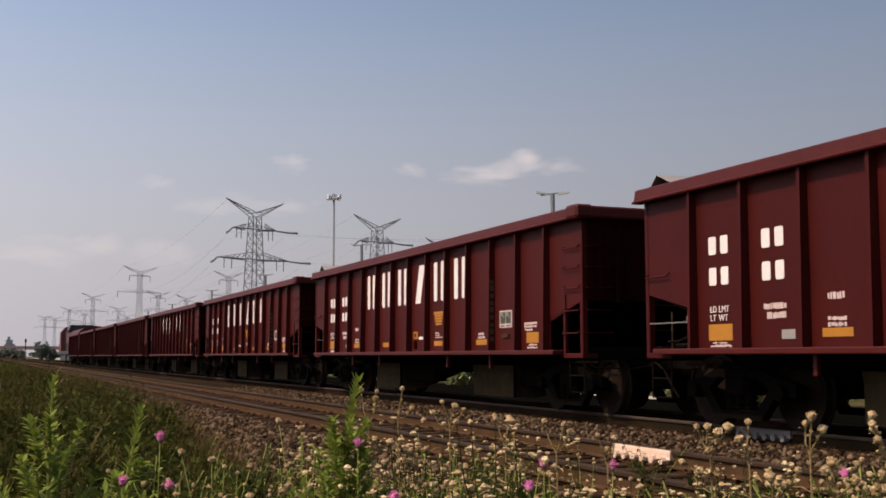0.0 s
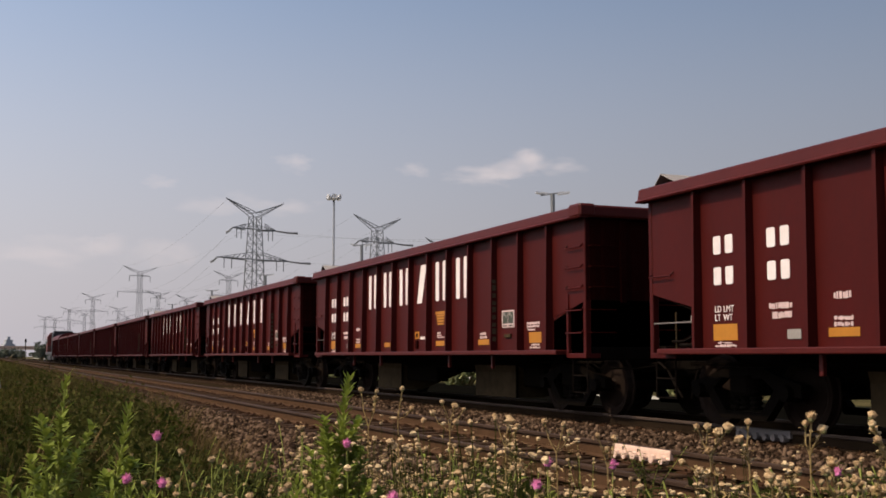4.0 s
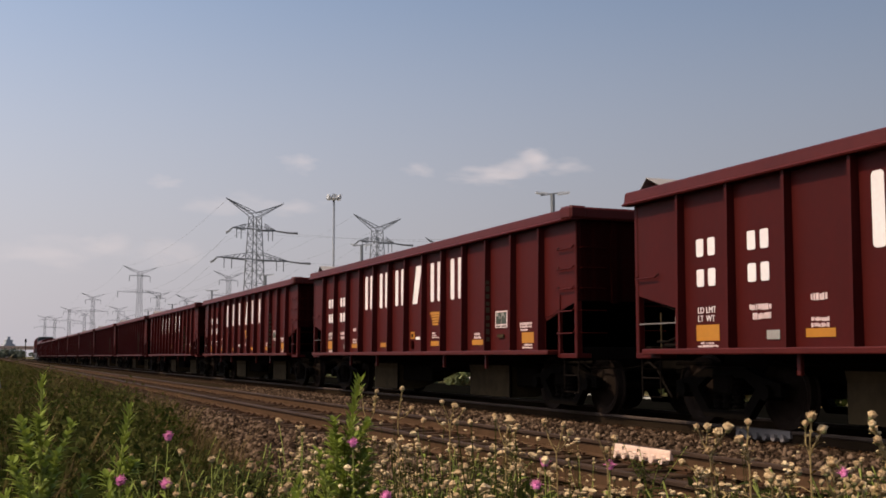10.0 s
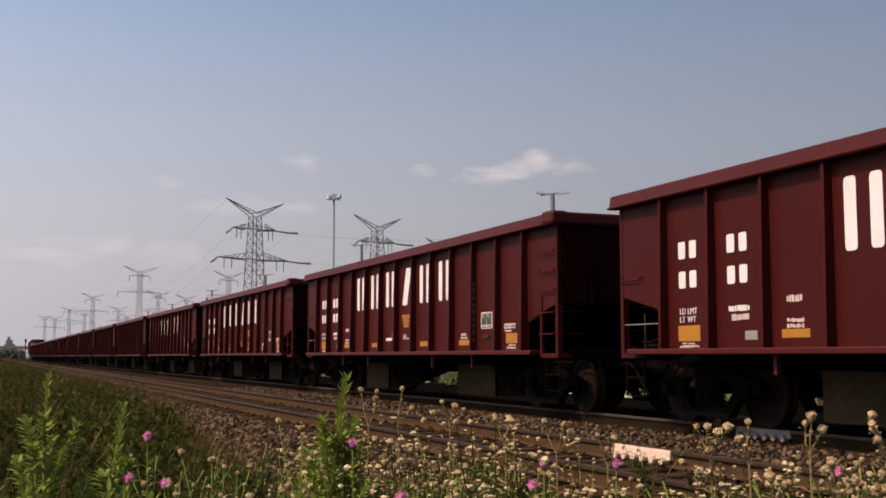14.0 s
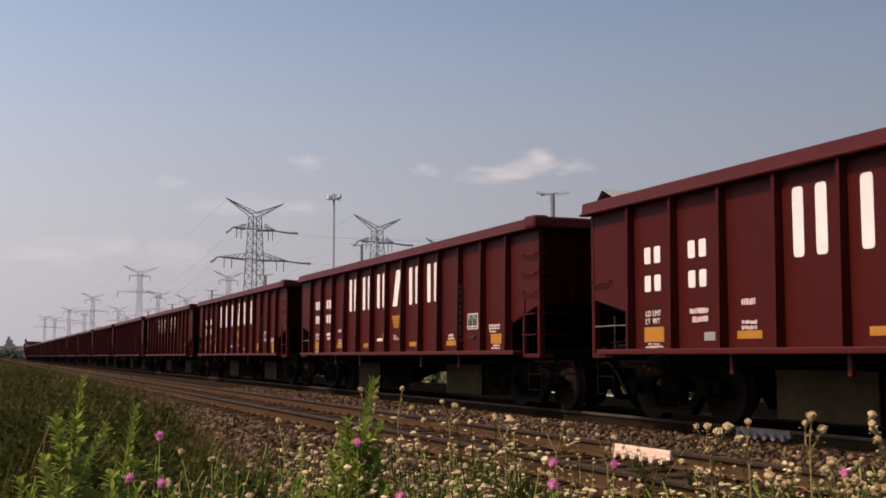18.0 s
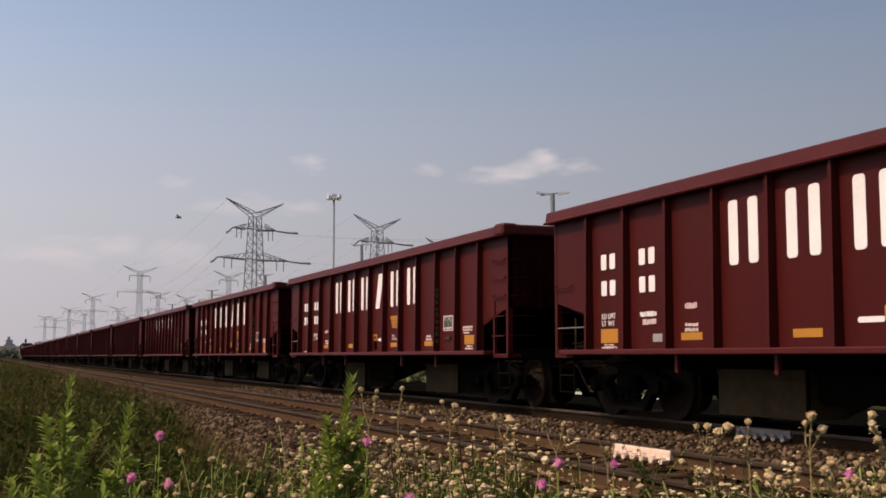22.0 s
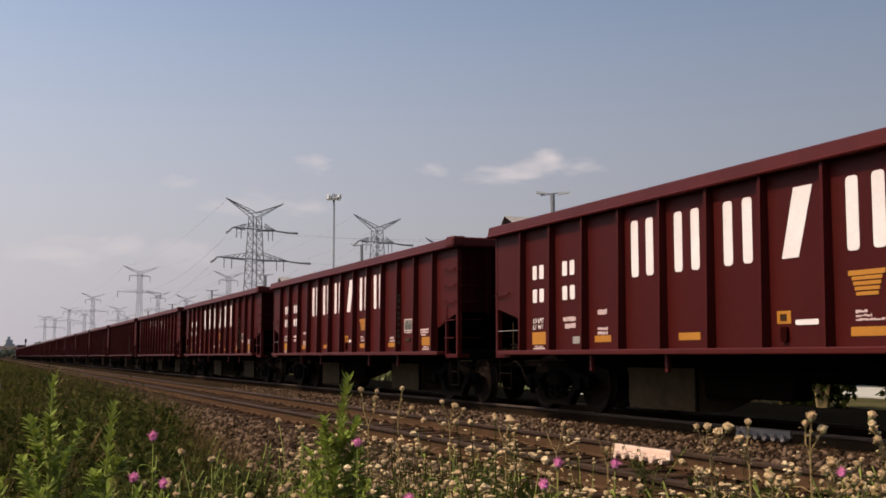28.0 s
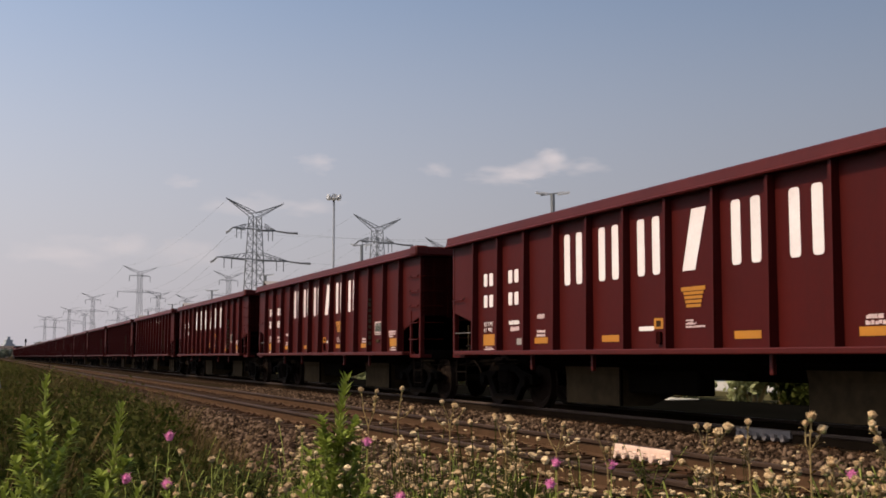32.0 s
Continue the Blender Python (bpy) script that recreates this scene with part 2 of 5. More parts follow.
# ---- mesh tools ----
class Shape:
    """Collects corners and faces of one mesh."""

    def __init__(self):
        self.v, self.f = [], []

    def add(self, verts, faces):
        k = len(self.v)
        self.v += [tuple(p) for p in verts]
        self.f += [tuple(i + k for i in f) for f in faces]
        return self

    def box(self, x0, x1, y0, y1, z0, z1, bevel=0.0):
        if not bevel:
            return self.add([(x, y, z) for z in (z0, z1) for y in (y0, y1) for x in (x0, x1)],
                            [(0, 2, 3, 1), (4, 5, 7, 6), (0, 1, 5, 4), (2, 6, 7, 3), (0, 4, 6, 2), (1, 3, 7, 5)])
        b = bevel
        ring = lambda z, i: [(x0 + i, y0 + b, z), (x0 + b, y0 + i, z), (x1 - b, y0 + i, z), (x1 - i, y0 + b, z),
                             (x1 - i, y1 - b, z), (x1 - b, y1 - i, z), (x0 + b, y1 - i, z), (x0 + i, y1 - b, z)]
        return self.rings([ring(z0, b * 0.6), ring(z0 + b, 0), ring(z1 - b, 0), ring(z1, b * 0.6)])

    def rings(self, rings, caps=True):
        n = len(rings[0])
        faces = [(a * n + i, a * n + (i + 1) % n, (a + 1) * n + (i + 1) % n, (a + 1) * n + i) for a in range(len(rings) - 1) for i in range(n)]
        if caps:
            faces += [tuple(reversed(range(n))), tuple((len(rings) - 1) * n + i for i in range(n))]
        return self.add([p for r in rings for p in r], faces)

    def tube(self, a, b, r0, r1=None, n=8, caps=True):
        a, b = Vector(a), Vector(b)
        r1 = r0 if r1 is None else r1
        w = (b - a).normalized()
        u = w.orthogonal().normalized()
        v = w.cross(u)
        ang = [2 * math.pi * i / n for i in range(n)]
        return self.rings([[p + (u * math.cos(t) + v * math.sin(t)) * r for t in ang] for p, r in ((a, r0), (b, r1))], caps)

    def path(self, pts, r, n=6, r1=None, start=None):
        """A round rod along the points as one skin. start: a ring of corners to grow from. Returns the last ring."""
        pts = [Vector(p) for p in pts]
        r1 = r if r1 is None else r1
        rings, u = [start] if start else [], None
        for i in range(1 if start else 0, len(pts)):
            w = (pts[min(i + 1, len(pts) - 1)] - pts[max(i - 1, 0)]).normalized()
            u = (w.orthogonal() if u is None else u - w * u.dot(w)).normalized()
            v, q = w.cross(u), r + (r1 - r) * i / (len(pts) - 1)
            rings.append([pts[i] + (u * math.cos(2 * math.pi * k / n) + v * math.sin(2 * math.pi * k / n)) * q for k in range(n)])
        self.rings(rings, caps=not start)
        self.last = rings[-1]
        return self

    def prism(self, poly, axis, d0, d1):
        """A polygon pushed from d0 to d1 along an axis; poly in the two other axes, in xyz order."""
        def put(p, d):
            q = list(p)
            q.insert("xyz".index(axis), d)
            return q
        return self.rings([[put(p, d0) for p in poly], [put(p, d1) for p in poly]])

    def mesh(self, name, mat, smooth=False, merge=False):
        me = bpy.data.meshes.new(name)
        me.from_pydata(self.v, [], self.f)
        bm = bmesh.new()
        bm.from_mesh(me)
        if merge:
            bmesh.ops.remove_doubles(bm, verts=bm.verts, dist=1e-6)
        if len(self.f) < 4000:
            bmesh.ops.recalc_face_normals(bm, faces=bm.faces)
        bm.to_mesh(me)
        bm.free()
        me.materials.append(mat)
        if smooth:
            me.polygons.foreach_set("use_smooth", [True] * len(me.polygons))
        return me


def part(name, shape, mat, parent, label="", at=None, smooth=False):
    ob = new(name, shape if isinstance(shape, bpy.types.Mesh) else shape.mesh(name, mat, smooth))
    if parent:
        ob.parent = parent
    if at is not None:
        ob.matrix_basis = at
    if label:
        ob["label"] = label
    return ob


def raw_mesh(name, verts, faces, mat):
    """A mesh from numpy corners and quads or triangles of one size."""
    me = bpy.data.meshes.new(name)
    k = faces.shape[1]
    me.vertices.add(len(verts))
    me.vertices.foreach_set("co", np.ascontiguousarray(verts, dtype=np.float32).ravel())
    me.loops.add(faces.size)
    me.loops.foreach_set("vertex_index", np.ascontiguousarray(faces, dtype=np.int32).ravel())
    me.polygons.add(len(faces))
    me.polygons.foreach_set("loop_start", np.arange(0, faces.size, k, dtype=np.int32))
    me.update(calc_edges=True)
    me.materials.append(mat)
    return me


# ---- plan: x across the tracks, y along them, z = 0 at the rail heads ----
TRAIN_X, NEAR_X, GAUGE = 10.05, 5.54, 0.7525
CAR_PITCH, CAR_HALF = 17.0, 7.6


def profile(x):
    """Height of the natural ground across the line."""
    pts = [(-4000, 0.3), (-30, 0.3), (-6, 0.12), (0, 0.08), (1.2, 0.0), (2.4, -0.34), (3.0, -0.5), (12.0, -0.5), (13.5, -0.5), (17, -0.45), (4000, -0.45)]
    for (a, za), (b, zb) in zip(pts, pts[1:]):
        if x <= b:
            return za + (zb - za) * (x - a) / (b - a)
    return pts[-1][1]


def build_ground():
    xs = [-4000, -600, -120, -30, -12, -6, -3, -1.5, 0, 0.6, 1.2, 1.8, 2.4, 3.0, 5, 8, 12, 13.5, 17, 40, 120, 600, 4000]
    ys = [-4000, -400, -60, -20, -8, -4] + [i * 1.0 for i in range(-3, 26)] + [30, 36, 44, 55, 70, 100, 160, 300, 700, 1500, 4500]
    v = np.array([(x, y, profile(x) + (0.05 * noise.noise((x * 0.7, y * 0.7, 0)) if abs(x) < 20 and abs(y) < 80 else 0)) for y in ys for x in xs])
    n = len(xs)
    f = np.array([(j * n + i, j * n + i + 1, (j + 1) * n + i + 1, (j + 1) * n + i) for j in range(len(ys) - 1) for i in range(n - 1)])
    tagged(new("ground", raw_mesh("ground", v, f, EARTH)), "dry grassy ground beside the railway", "ground", kind="structure")
    bed = Shape()
    prof = [(2.5, -0.60), (3.4, -0.38), (3.95, -0.25), (4.2, -0.20), (4.35, -0.225), (6.75, -0.225), (6.9, -0.20), (8.0, -0.235), (8.6, -0.200), (11.7, -0.200), (12.9, -0.6)]
    bed.prism(prof + [(12.9, -0.9), (2.5, -0.9)], "y", -120, 1400)
    tagged(new("ballast_bed", bed.mesh("ballast_bed", BED)), "grey brown crushed stone bed under both tracks", "ballast", kind="structure")
    # Added near-black strip: shade beyond the cars is put into its colour.
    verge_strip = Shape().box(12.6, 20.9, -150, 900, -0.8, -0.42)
    tagged(new("cinder_verge", verge_strip.mesh("cinder_verge", SHADEVERGE)), "dark shade verge behind the tracks", "verge", kind="structure")
    path = Shape().box(19.5, 20.6, 29.5, 38.0, -0.8, -0.40, 0.03)
    tagged(new("gravel_path", path.mesh("gravel_path", YARD)), "pale gravel patch behind the tracks", "gravel patch", kind="structure")
    yard = Shape().box(27, 150, -150, 900, -0.8, -0.40)
    tagged(new("yard", yard.mesh("yard", YARD)), "pale gravel yard behind the tracks", "yard", kind="structure")


build_ground()


# ---- tracks ----
def build_track(cx, name, label, head, joint, steel, bar_mat):
    track = tagged(new(name), label, "railway track", kind="structure")
    prof = [(-0.07, -0.172), (0.07, -0.172), (0.07, -0.16), (0.012, -0.145), (0.010, -0.05), (-0.010, -0.05), (-0.012, -0.145), (-0.07, -0.16)]
    crown = [(-0.010, -0.05), (0.010, -0.05), (0.036, -0.036), (0.036, -0.010), (0.028, 0.0), (-0.028, 0.0), (-0.036, -0.010), (-0.036, -0.036)]
    for side in (-1, 1):
        c = cx + side * GAUGE
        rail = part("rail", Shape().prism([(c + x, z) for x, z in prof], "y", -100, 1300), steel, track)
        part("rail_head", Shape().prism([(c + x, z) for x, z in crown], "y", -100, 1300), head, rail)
    tie = Shape().box(-1.3, 1.3, -0.115, 0.115, -0.36, -0.172, 0.015).mesh("tie", TIE)
    plate = Shape()
    for side in (-1, 1):
        c = side * GAUGE
        plate.box(c - 0.17, c + 0.17, -0.09, 0.09, -0.172, -0.158)
        for dx in (-0.09, 0.09):
            for dy in (-0.05, 0.05):
                plate.box(c + dx - 0.012, c + dx + 0.012, dy - 0.012, dy + 0.012, -0.16, -0.135)
    plate = plate.mesh("tie_plate", RAIL)
    rest = Shape()
    for i in range(260):
        y = -18 + i * 0.52 + random.uniform(-0.02, 0.02)
        turn = random.uniform(-1.2, 1.2)
        if 3 < y < 62:
            t = part("tie", tie, None, track, at=pose(cx + random.uniform(-0.04, 0.04), y, random.uniform(-0.012, 0.004), 0, 0, turn))
            part("tie_plate", plate, None, t)
        else:
            rest.box(cx - 1.3, cx + 1.3, y - 0.115, y + 0.115, -0.36, -0.175)
    tagged(part("far_ties", rest, TIE, track), kind="stuff")
    # insulated joint: pale bolted bars on the web of the rail
    bar_x, bar_y = joint
    for face in (-1, 1):
        prof = [(face * 0.012, -0.100), (face * 0.060, -0.098), (face * 0.060, -0.088), (face * 0.052, -0.078), (face * 0.052, -0.03), (face * 0.046, -0.006), (face * 0.036, -0.004), (face * 0.036, -0.036), (face * 0.012, -0.046)]
        bar = part("joint_bar", Shape().prism([(bar_x + x, z) for x, z in prof], "y", bar_y - 0.54, bar_y + 0.54), bar_mat, track, "pale bolted insulated joint bar")
        for i in range(6):
            y = bar_y - 0.44 + i * 0.176
            part("bolt", Shape().tube((bar_x + face * 0.020, y, -0.104), (bar_x + face * 0.10, y, -0.104), 0.052, 0.044, 8), bar_mat, bar)
    return track


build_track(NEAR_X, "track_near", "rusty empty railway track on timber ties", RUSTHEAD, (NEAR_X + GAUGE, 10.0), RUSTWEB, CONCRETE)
build_track(TRAIN_X, "track_far", "railway track under the train", RAILTOP, (TRAIN_X - GAUGE, 11.9), SHADERAIL, DULLBAR)


# ---- hopper cars ----
def bay(k, at=0.5):
    """Place along the car in panel k, counted from its leading end; at goes from the leading rib to the trailing one."""
    return 7.48 - (k + at) * 1.0735


def build_wheel():
    s = Shape()
    prof = [(0.0, 0.09), (0.10, 0.09), (0.13, 0.05), (0.33, 0.02), (0.38, 0.055), (0.4575, 0.06), (0.4625, -0.03), (0.49, -0.045), (0.49, -0.07), (0.40, -0.06), (0.36, -0.02), (0.14, -0.03), (0.10, -0.08), (0.0, -0.08)]
    n = 28
    for side in (-1, 1):
        rings = [[(side * (GAUGE + d), r * math.cos(2 * math.pi * i / n), r * math.sin(2 * math.pi * i / n)) for i in range(n)] for r, d in prof[1:-1]]
        s.rings(rings)
    s.tube((-0.95, 0, 0), (0.95, 0, 0), 0.075, n=12)
    return s.mesh("wheelset", TREAD)


def build_truck(car, y, wheel_mesh):
    bolster = Shape().box(-1.15, 1.15, -0.2, 0.2, 0.42, 0.68, 0.04)
    truck = part("truck", bolster, UNDER, car, at=pose(0, y, 0))
    for dy in (-0.89, 0.89):
        part("wheelset", wheel_mesh, None, truck, at=pose(0, dy, 0.4575))
    for side in (-1, 1):
        x0, x1 = sorted((side * 0.96, side * 1.08))
        f = Shape()
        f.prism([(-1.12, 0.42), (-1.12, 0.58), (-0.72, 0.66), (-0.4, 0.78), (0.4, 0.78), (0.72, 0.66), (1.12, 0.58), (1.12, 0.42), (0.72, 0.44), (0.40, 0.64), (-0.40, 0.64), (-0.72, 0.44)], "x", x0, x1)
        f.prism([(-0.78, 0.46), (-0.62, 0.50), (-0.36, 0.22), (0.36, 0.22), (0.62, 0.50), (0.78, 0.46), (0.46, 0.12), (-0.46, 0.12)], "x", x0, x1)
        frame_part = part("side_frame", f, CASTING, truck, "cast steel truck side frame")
        if side < 0:
            for dy in (-0.2, 0.0, 0.2):
                part("spring", SPRING, None, truck, at=pose(side * 1.02, dy, 0))
        for dy in (-0.89, 0.89):
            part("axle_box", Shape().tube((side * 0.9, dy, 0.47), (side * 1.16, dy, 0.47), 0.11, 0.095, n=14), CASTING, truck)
            part("brake_shoe", Shape().prism([(dy * 0.42 - 0.04, 0.3), (dy * 0.42 + 0.04, 0.3), (dy * 0.42 + 0.05, 0.6), (dy * 0.42 - 0.05, 0.6)], "x", *sorted((side * 0.70, side * 0.82))), CASTING, truck)
    return truck


def build_spring():
    """A coil spring as one turned body with a rounded coil profile."""
    rings = []
    for k in range(6):
        for z, r in ((0.0, 0.062), (0.012, 0.084), (0.04, 0.084), (0.052, 0.062)):
            rings.append([(r * math.cos(2 * math.pi * i / 10), r * math.sin(2 * math.pi * i / 10), 0.24 + k * 0.064 + z) for i in range(10)])
    return Shape().rings(rings).mesh("spring", CASTING)


def build_car(kind):
    """An open-top ballast hopper. kind a: a peaked cover on the leading end; b: none; c: plain lettering with an orange stripe."""
    words = {"a": "oxide red open-top ballast hopper car with peaked end cover",
             "b": "oxide red open-top ballast hopper car with plain rim",
             "c": "oxide red open-top ballast hopper car with upright orange stripe"}
    car = tagged(new("hopper_car"), words[kind], "hopper car", "hopper cars of the train")
    H, W = CAR_HALF, 1.55
    cut_y, low, high = 6.52, 1.54, 1.78
    for side in (-1, 1):
        back_cut = cut_y if side < 0 else 5.9
        outline = [(-back_cut, 1.0), (cut_y, 1.0), (cut_y, low), (H, high), (H, 3.07), (-H, 3.07), (-H, high), (-back_cut, low)]
        part("side_sheet", Shape().prism(outline, "x", *sorted((side * W, side * (W - 0.012)))), PAINT, car)
        rib = Shape()
        # stake pressed from plate: a deep web with a narrow outer flange, a little deeper at the foot
        rib.rings([[(side * (W - 0.005), -0.026, z), (side * (W + d - 0.012), -0.022, z), (side * (W + d), -0.027, z), (side * (W + d), 0.027, z), (side * (W + d - 0.012), 0.022, z), (side * (W - 0.005), 0.026, z)] for z, d in ((1.0, 0.135), (1.7, 0.125), (3.075, 0.105))])
        rib_mesh = rib.mesh("rib", PAINT)
        if side < 0:
            for k in range(1, 14):
                part("rib", rib_mesh, None, car, at=pose(0, bay(k, 0), 0))
        else:
            back = Shape()
            for k in range(1, 14):
                back.box(W - 0.005, W + 0.11, bay(k, 0) - 0.026, bay(k, 0) + 0.026, 1.0, 3.075)
            tagged(part("far_ribs", back, PAINT, car), kind="stuff")
        y0, y1 = -6.88, 7.22
        sill = Shape().box(*sorted((side * 1.40, side * (W + 0.16))), y0, y1, 0.945, 1.02, 0.012)
        part("side_sill", sill, RIM_PAINT, car)
        rim = Shape()
        o = W + 0.15
        rim.prism([(side * (W - 0.10), 3.09), (side * W, 3.05), (side * o, 3.05), (side * (o + 0.01), 3.07), (side * (o - 0.035), 3.10), (side * (o - 0.055), 3.235), (side * (o - 0.09), 3.255), (side * (W - 0.10), 3.255)], "y", -H - 0.10, H + 0.10)
        part("side_rim", rim, RIM_PAINT, car, "rounded top rim")
        corner = Shape().box(*sorted((side * (o + 0.015), side * (W - 0.13))), -H - 0.118, -H + 0.26, 3.06, 3.267, 0.035)
        part("rim_corner", corner, RIM_PAINT, car)
        for end in (-1, 1):
            ye = end * H
            part("corner_post", Shape().box(*sorted((side * (W + 0.012), side * (W - 0.09))), *sorted((ye, ye - end * 0.08)), 0.90, 3.06, 0.01), PAINT, car)
            part("end_step", Shape().box(*sorted((side * (W + 0.015), side * (W - 0.25))), *sorted((ye, ye - end * 0.62)), 0.89, 0.965, 0.01), PAINT, car)
            for z in (0.62, 0.36) if side < 0 else ():
                st = Shape().path([(side * 1.5, ye - end * 0.06, 0.9), (side * 1.5, ye - end * 0.06, z), (side * 1.5, ye - end * 0.52, z), (side * 1.5, ye - end * 0.52, 0.9)], 0.014)
                part("stirrup_step", st, WORN, car)
            if end < 0:
                part("ladder_post", Shape().box(*sorted((side * (W + 0.02), side * (W - 0.03))), -7.06, -7.0, 0.9, 1.9), PAINT, car)
            if end > 0:
                part("guard_bar", Shape().tube((side * (W - 0.01), 7.53, 1.365), (side * (W - 0.01), 6.50, 1.365), 0.010, n=6), DULLBAR, car)
            zs = (1.28, 1.63, 1.98, 2.30, 2.62) if end < 0 else (2.0,)
            for z in zs if side < 0 else ():
                ya, yb = ye - end * 0.07, ye - end * 0.58
                g = Shape().path([(side * (W + 0.005), ya, z + 0.05), (side * (W + 0.05), ya, z), (side * (W + 0.05), yb, z), (side * (W + 0.005), yb, z + 0.05)], 0.012)
                part("grab_iron", g, PAINT, car)
    for end in (-1, 1):
        ye = end * H
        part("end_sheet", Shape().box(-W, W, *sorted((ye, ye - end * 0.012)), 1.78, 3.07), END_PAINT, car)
        part("end_rim", Shape().box(-W - 0.1, W + 0.1, *sorted((ye + end * 0.11, ye - end * 0.04)), 3.06, 3.25, 0.03), RIM_PAINT, car)
        sl = Shape()
        sl.rings([[(-W + 0.02, ye, 1.80), (W - 0.02, ye, 1.80), (W - 0.02, ye, 1.785), (-W + 0.02, ye, 1.785)],
                  [(-W + 0.02, end * 4.6, 0.97), (W - 0.02, end * 4.6, 0.97), (W - 0.02, end * 4.6, 0.955), (-W + 0.02, end * 4.6, 0.955)]])
        part("slope_sheet", sl, UNDER, car)
        lower = Shape().prism([(end * 5.6, 0.955), (end * 5.35, 0.62), (end * 4.75, 0.25), (end * 3.6, 0.25), (end * 3.6, 0.955)], "x", -0.14, 0.14)
        part("hopper_keel", lower, UNDER, car)
        part("end_sill", Shape().box(-1.45, 1.45, *sorted((ye - end * 0.02, ye - end * 0.20)), 0.86, 1.06, 0.015), UNDER, car)
        for x in (-0.9, 0.9):
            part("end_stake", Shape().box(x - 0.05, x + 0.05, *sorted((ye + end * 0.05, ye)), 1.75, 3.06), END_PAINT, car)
        for z in (1.28, 1.63, 1.98, 2.30, 2.62):
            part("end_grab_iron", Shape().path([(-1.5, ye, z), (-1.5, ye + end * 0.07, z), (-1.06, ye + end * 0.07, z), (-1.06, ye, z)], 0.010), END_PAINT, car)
        c = Shape().box(-0.11, 0.11, *sorted((ye - end * 0.2, ye + end * 0.55)), 0.72, 0.94, 0.02)
        c.box(-0.17, 0.15, *sorted((ye + end * 0.55, ye + end * 0.89)), 0.66, 0.98, 0.05)
        part("coupler", c, UNDER, car)
        lever = Shape().path([(-1.46, ye + end * 0.04, 0.80), (-1.40, ye + end * 0.10, 0.74), (-0.75, ye + end * 0.12, 0.73), (-0.30, ye + end * 0.22, 0.80), (-0.12, ye + end * 0.42, 0.96)], 0.012, 5)
        part("cut_lever", lever, UNDER, car)
        air = Shape().path([(-0.42, ye + end * 0.05, 0.80), (-0.44, ye + end * 0.30, 0.82), (-0.43, ye + end * 0.52, 0.70), (-0.40, ye + end * 0.66, 0.48), (-0.36, ye + end * 0.78, 0.30)], 0.019, 7)
        part("air_hose", air, WORN, car)
        hose = Shape().path([(0.3, ye + end * (0.1 + 0.15 * i), 0.78 - 0.5 * math.sin(i / 5 * math.pi * 0.8)) for i in range(6)], 0.025)
        part("brake_hose", hose, UNDER, car)
        build_truck(car, end * 6.22, WHEEL)
    fitting = part("brake_valve", Shape().box(-1.50, -1.36, 6.60, 6.74, 1.33, 1.47, 0.03), GREYBOX, car)
    part("valve_pipe", Shape().path([(-1.43, 6.66, 1.34), (-1.43, 6.70, 1.2), (-1.42, 7.0, 1.12), (-1.40, 7.3, 1.12)], 0.016, 6), WORN, fitting)
    part("drain_pipe", Shape().path([(-1.46, 6.58, 1.10), (-1.46, 6.80, 1.07), (-1.44, 7.05, 1.07)], 0.022, 6), WORN, car)
    part("release_rod", Shape().tube((-1.40, 7.2, 1.02), (-1.40, 7.2, 1.52), 0.012, n=6), CHUTE, car)
    part("center_sill", Shape().box(-0.22, 0.22, -H + 0.1, H - 0.1, 0.66, 0.98, 0.02), UNDER, car)
    part("floor_sheet", Shape().box(-W + 0.02, W - 0.02, -4.1, 4.1, 0.955, 0.975), UNDER, car)
    for ya, yb in ((-3.83, -1.92), (2.38, 4.16)):
        ch = Shape()
        ch.rings([[(-0.96, ya - 0.02, 0.95), (0.96, ya - 0.02, 0.95), (0.96, yb + 0.02, 0.95), (-0.96, yb + 0.02, 0.95)],
                  [(-0.90, ya, 0.62), (0.90, ya, 0.62), (0.90, yb, 0.62), (-0.90, yb, 0.62)],
                  [(-0.90, ya, 0.15), (-0.35, ya, 0.15), (-0.35, yb, 0.15), (-0.90, yb, 0.15)]])
        part("chute", ch, CHUTE, car, "weathered grey discharge chute")
        lip = Shape().box(-0.93, -0.89, ya - 0.03, ya + 0.02, 0.15, 0.80, 0.008)
        part("chute_edge", lip, UNDER, car)
        part("chute_gate", Shape().box(-0.80, -0.5, ya - (1.9 if ya > 0 else 0.9), ya - 0.03, 0.36, 0.9, 0.03), UNDER, car)
    for y in (4.2, 2.15, -2.05, -4.1):
        part("sill_bracket", Shape().box(-1.55, -1.49, y - 0.034, y + 0.034, 0.70, 0.95, 0.008), RIM_PAINT, car)
    for side in (-1, 1):
        belly = Shape().prism([(side * 1.42, 0.955), (side * 0.55, 0.60), (side * 0.22, 0.60), (side * 0.22, 0.955)], "y", -5.0, 5.0)
        part("belly_sheet", belly, UNDER, car)
    part("brake_cylinder", Shape().tube((-0.7, -0.6, 0.74), (-0.7, 0.3, 0.74), 0.14, n=14), UNDER, car)
    part("brake_rod", Shape().tube((-0.5, -4.8, 0.6), (-0.5, 4.8, 0.6), 0.02), UNDER, car)
    part("air_pipe", Shape().tube((-1.1, -7.3, 0.82), (-1.1, 7.3, 0.82), 0.025), UNDER, car)
    if kind == "a":
        cover = Shape()
        for a, b in (((7.66, 3.255), (7.44, 3.45)), ((7.44, 3.45), (7.1, 3.30))):
            cover.rings([[(x, y, z) for y, z in (a, b)] + [(x, y, z - 0.012) for y, z in (b, a)] for x in (-1.45, 1.45)])
        part("end_cover", cover, GREYBOX, car, "bent sheet cover peaked above the rim")
    stencils(car, kind)
    return car


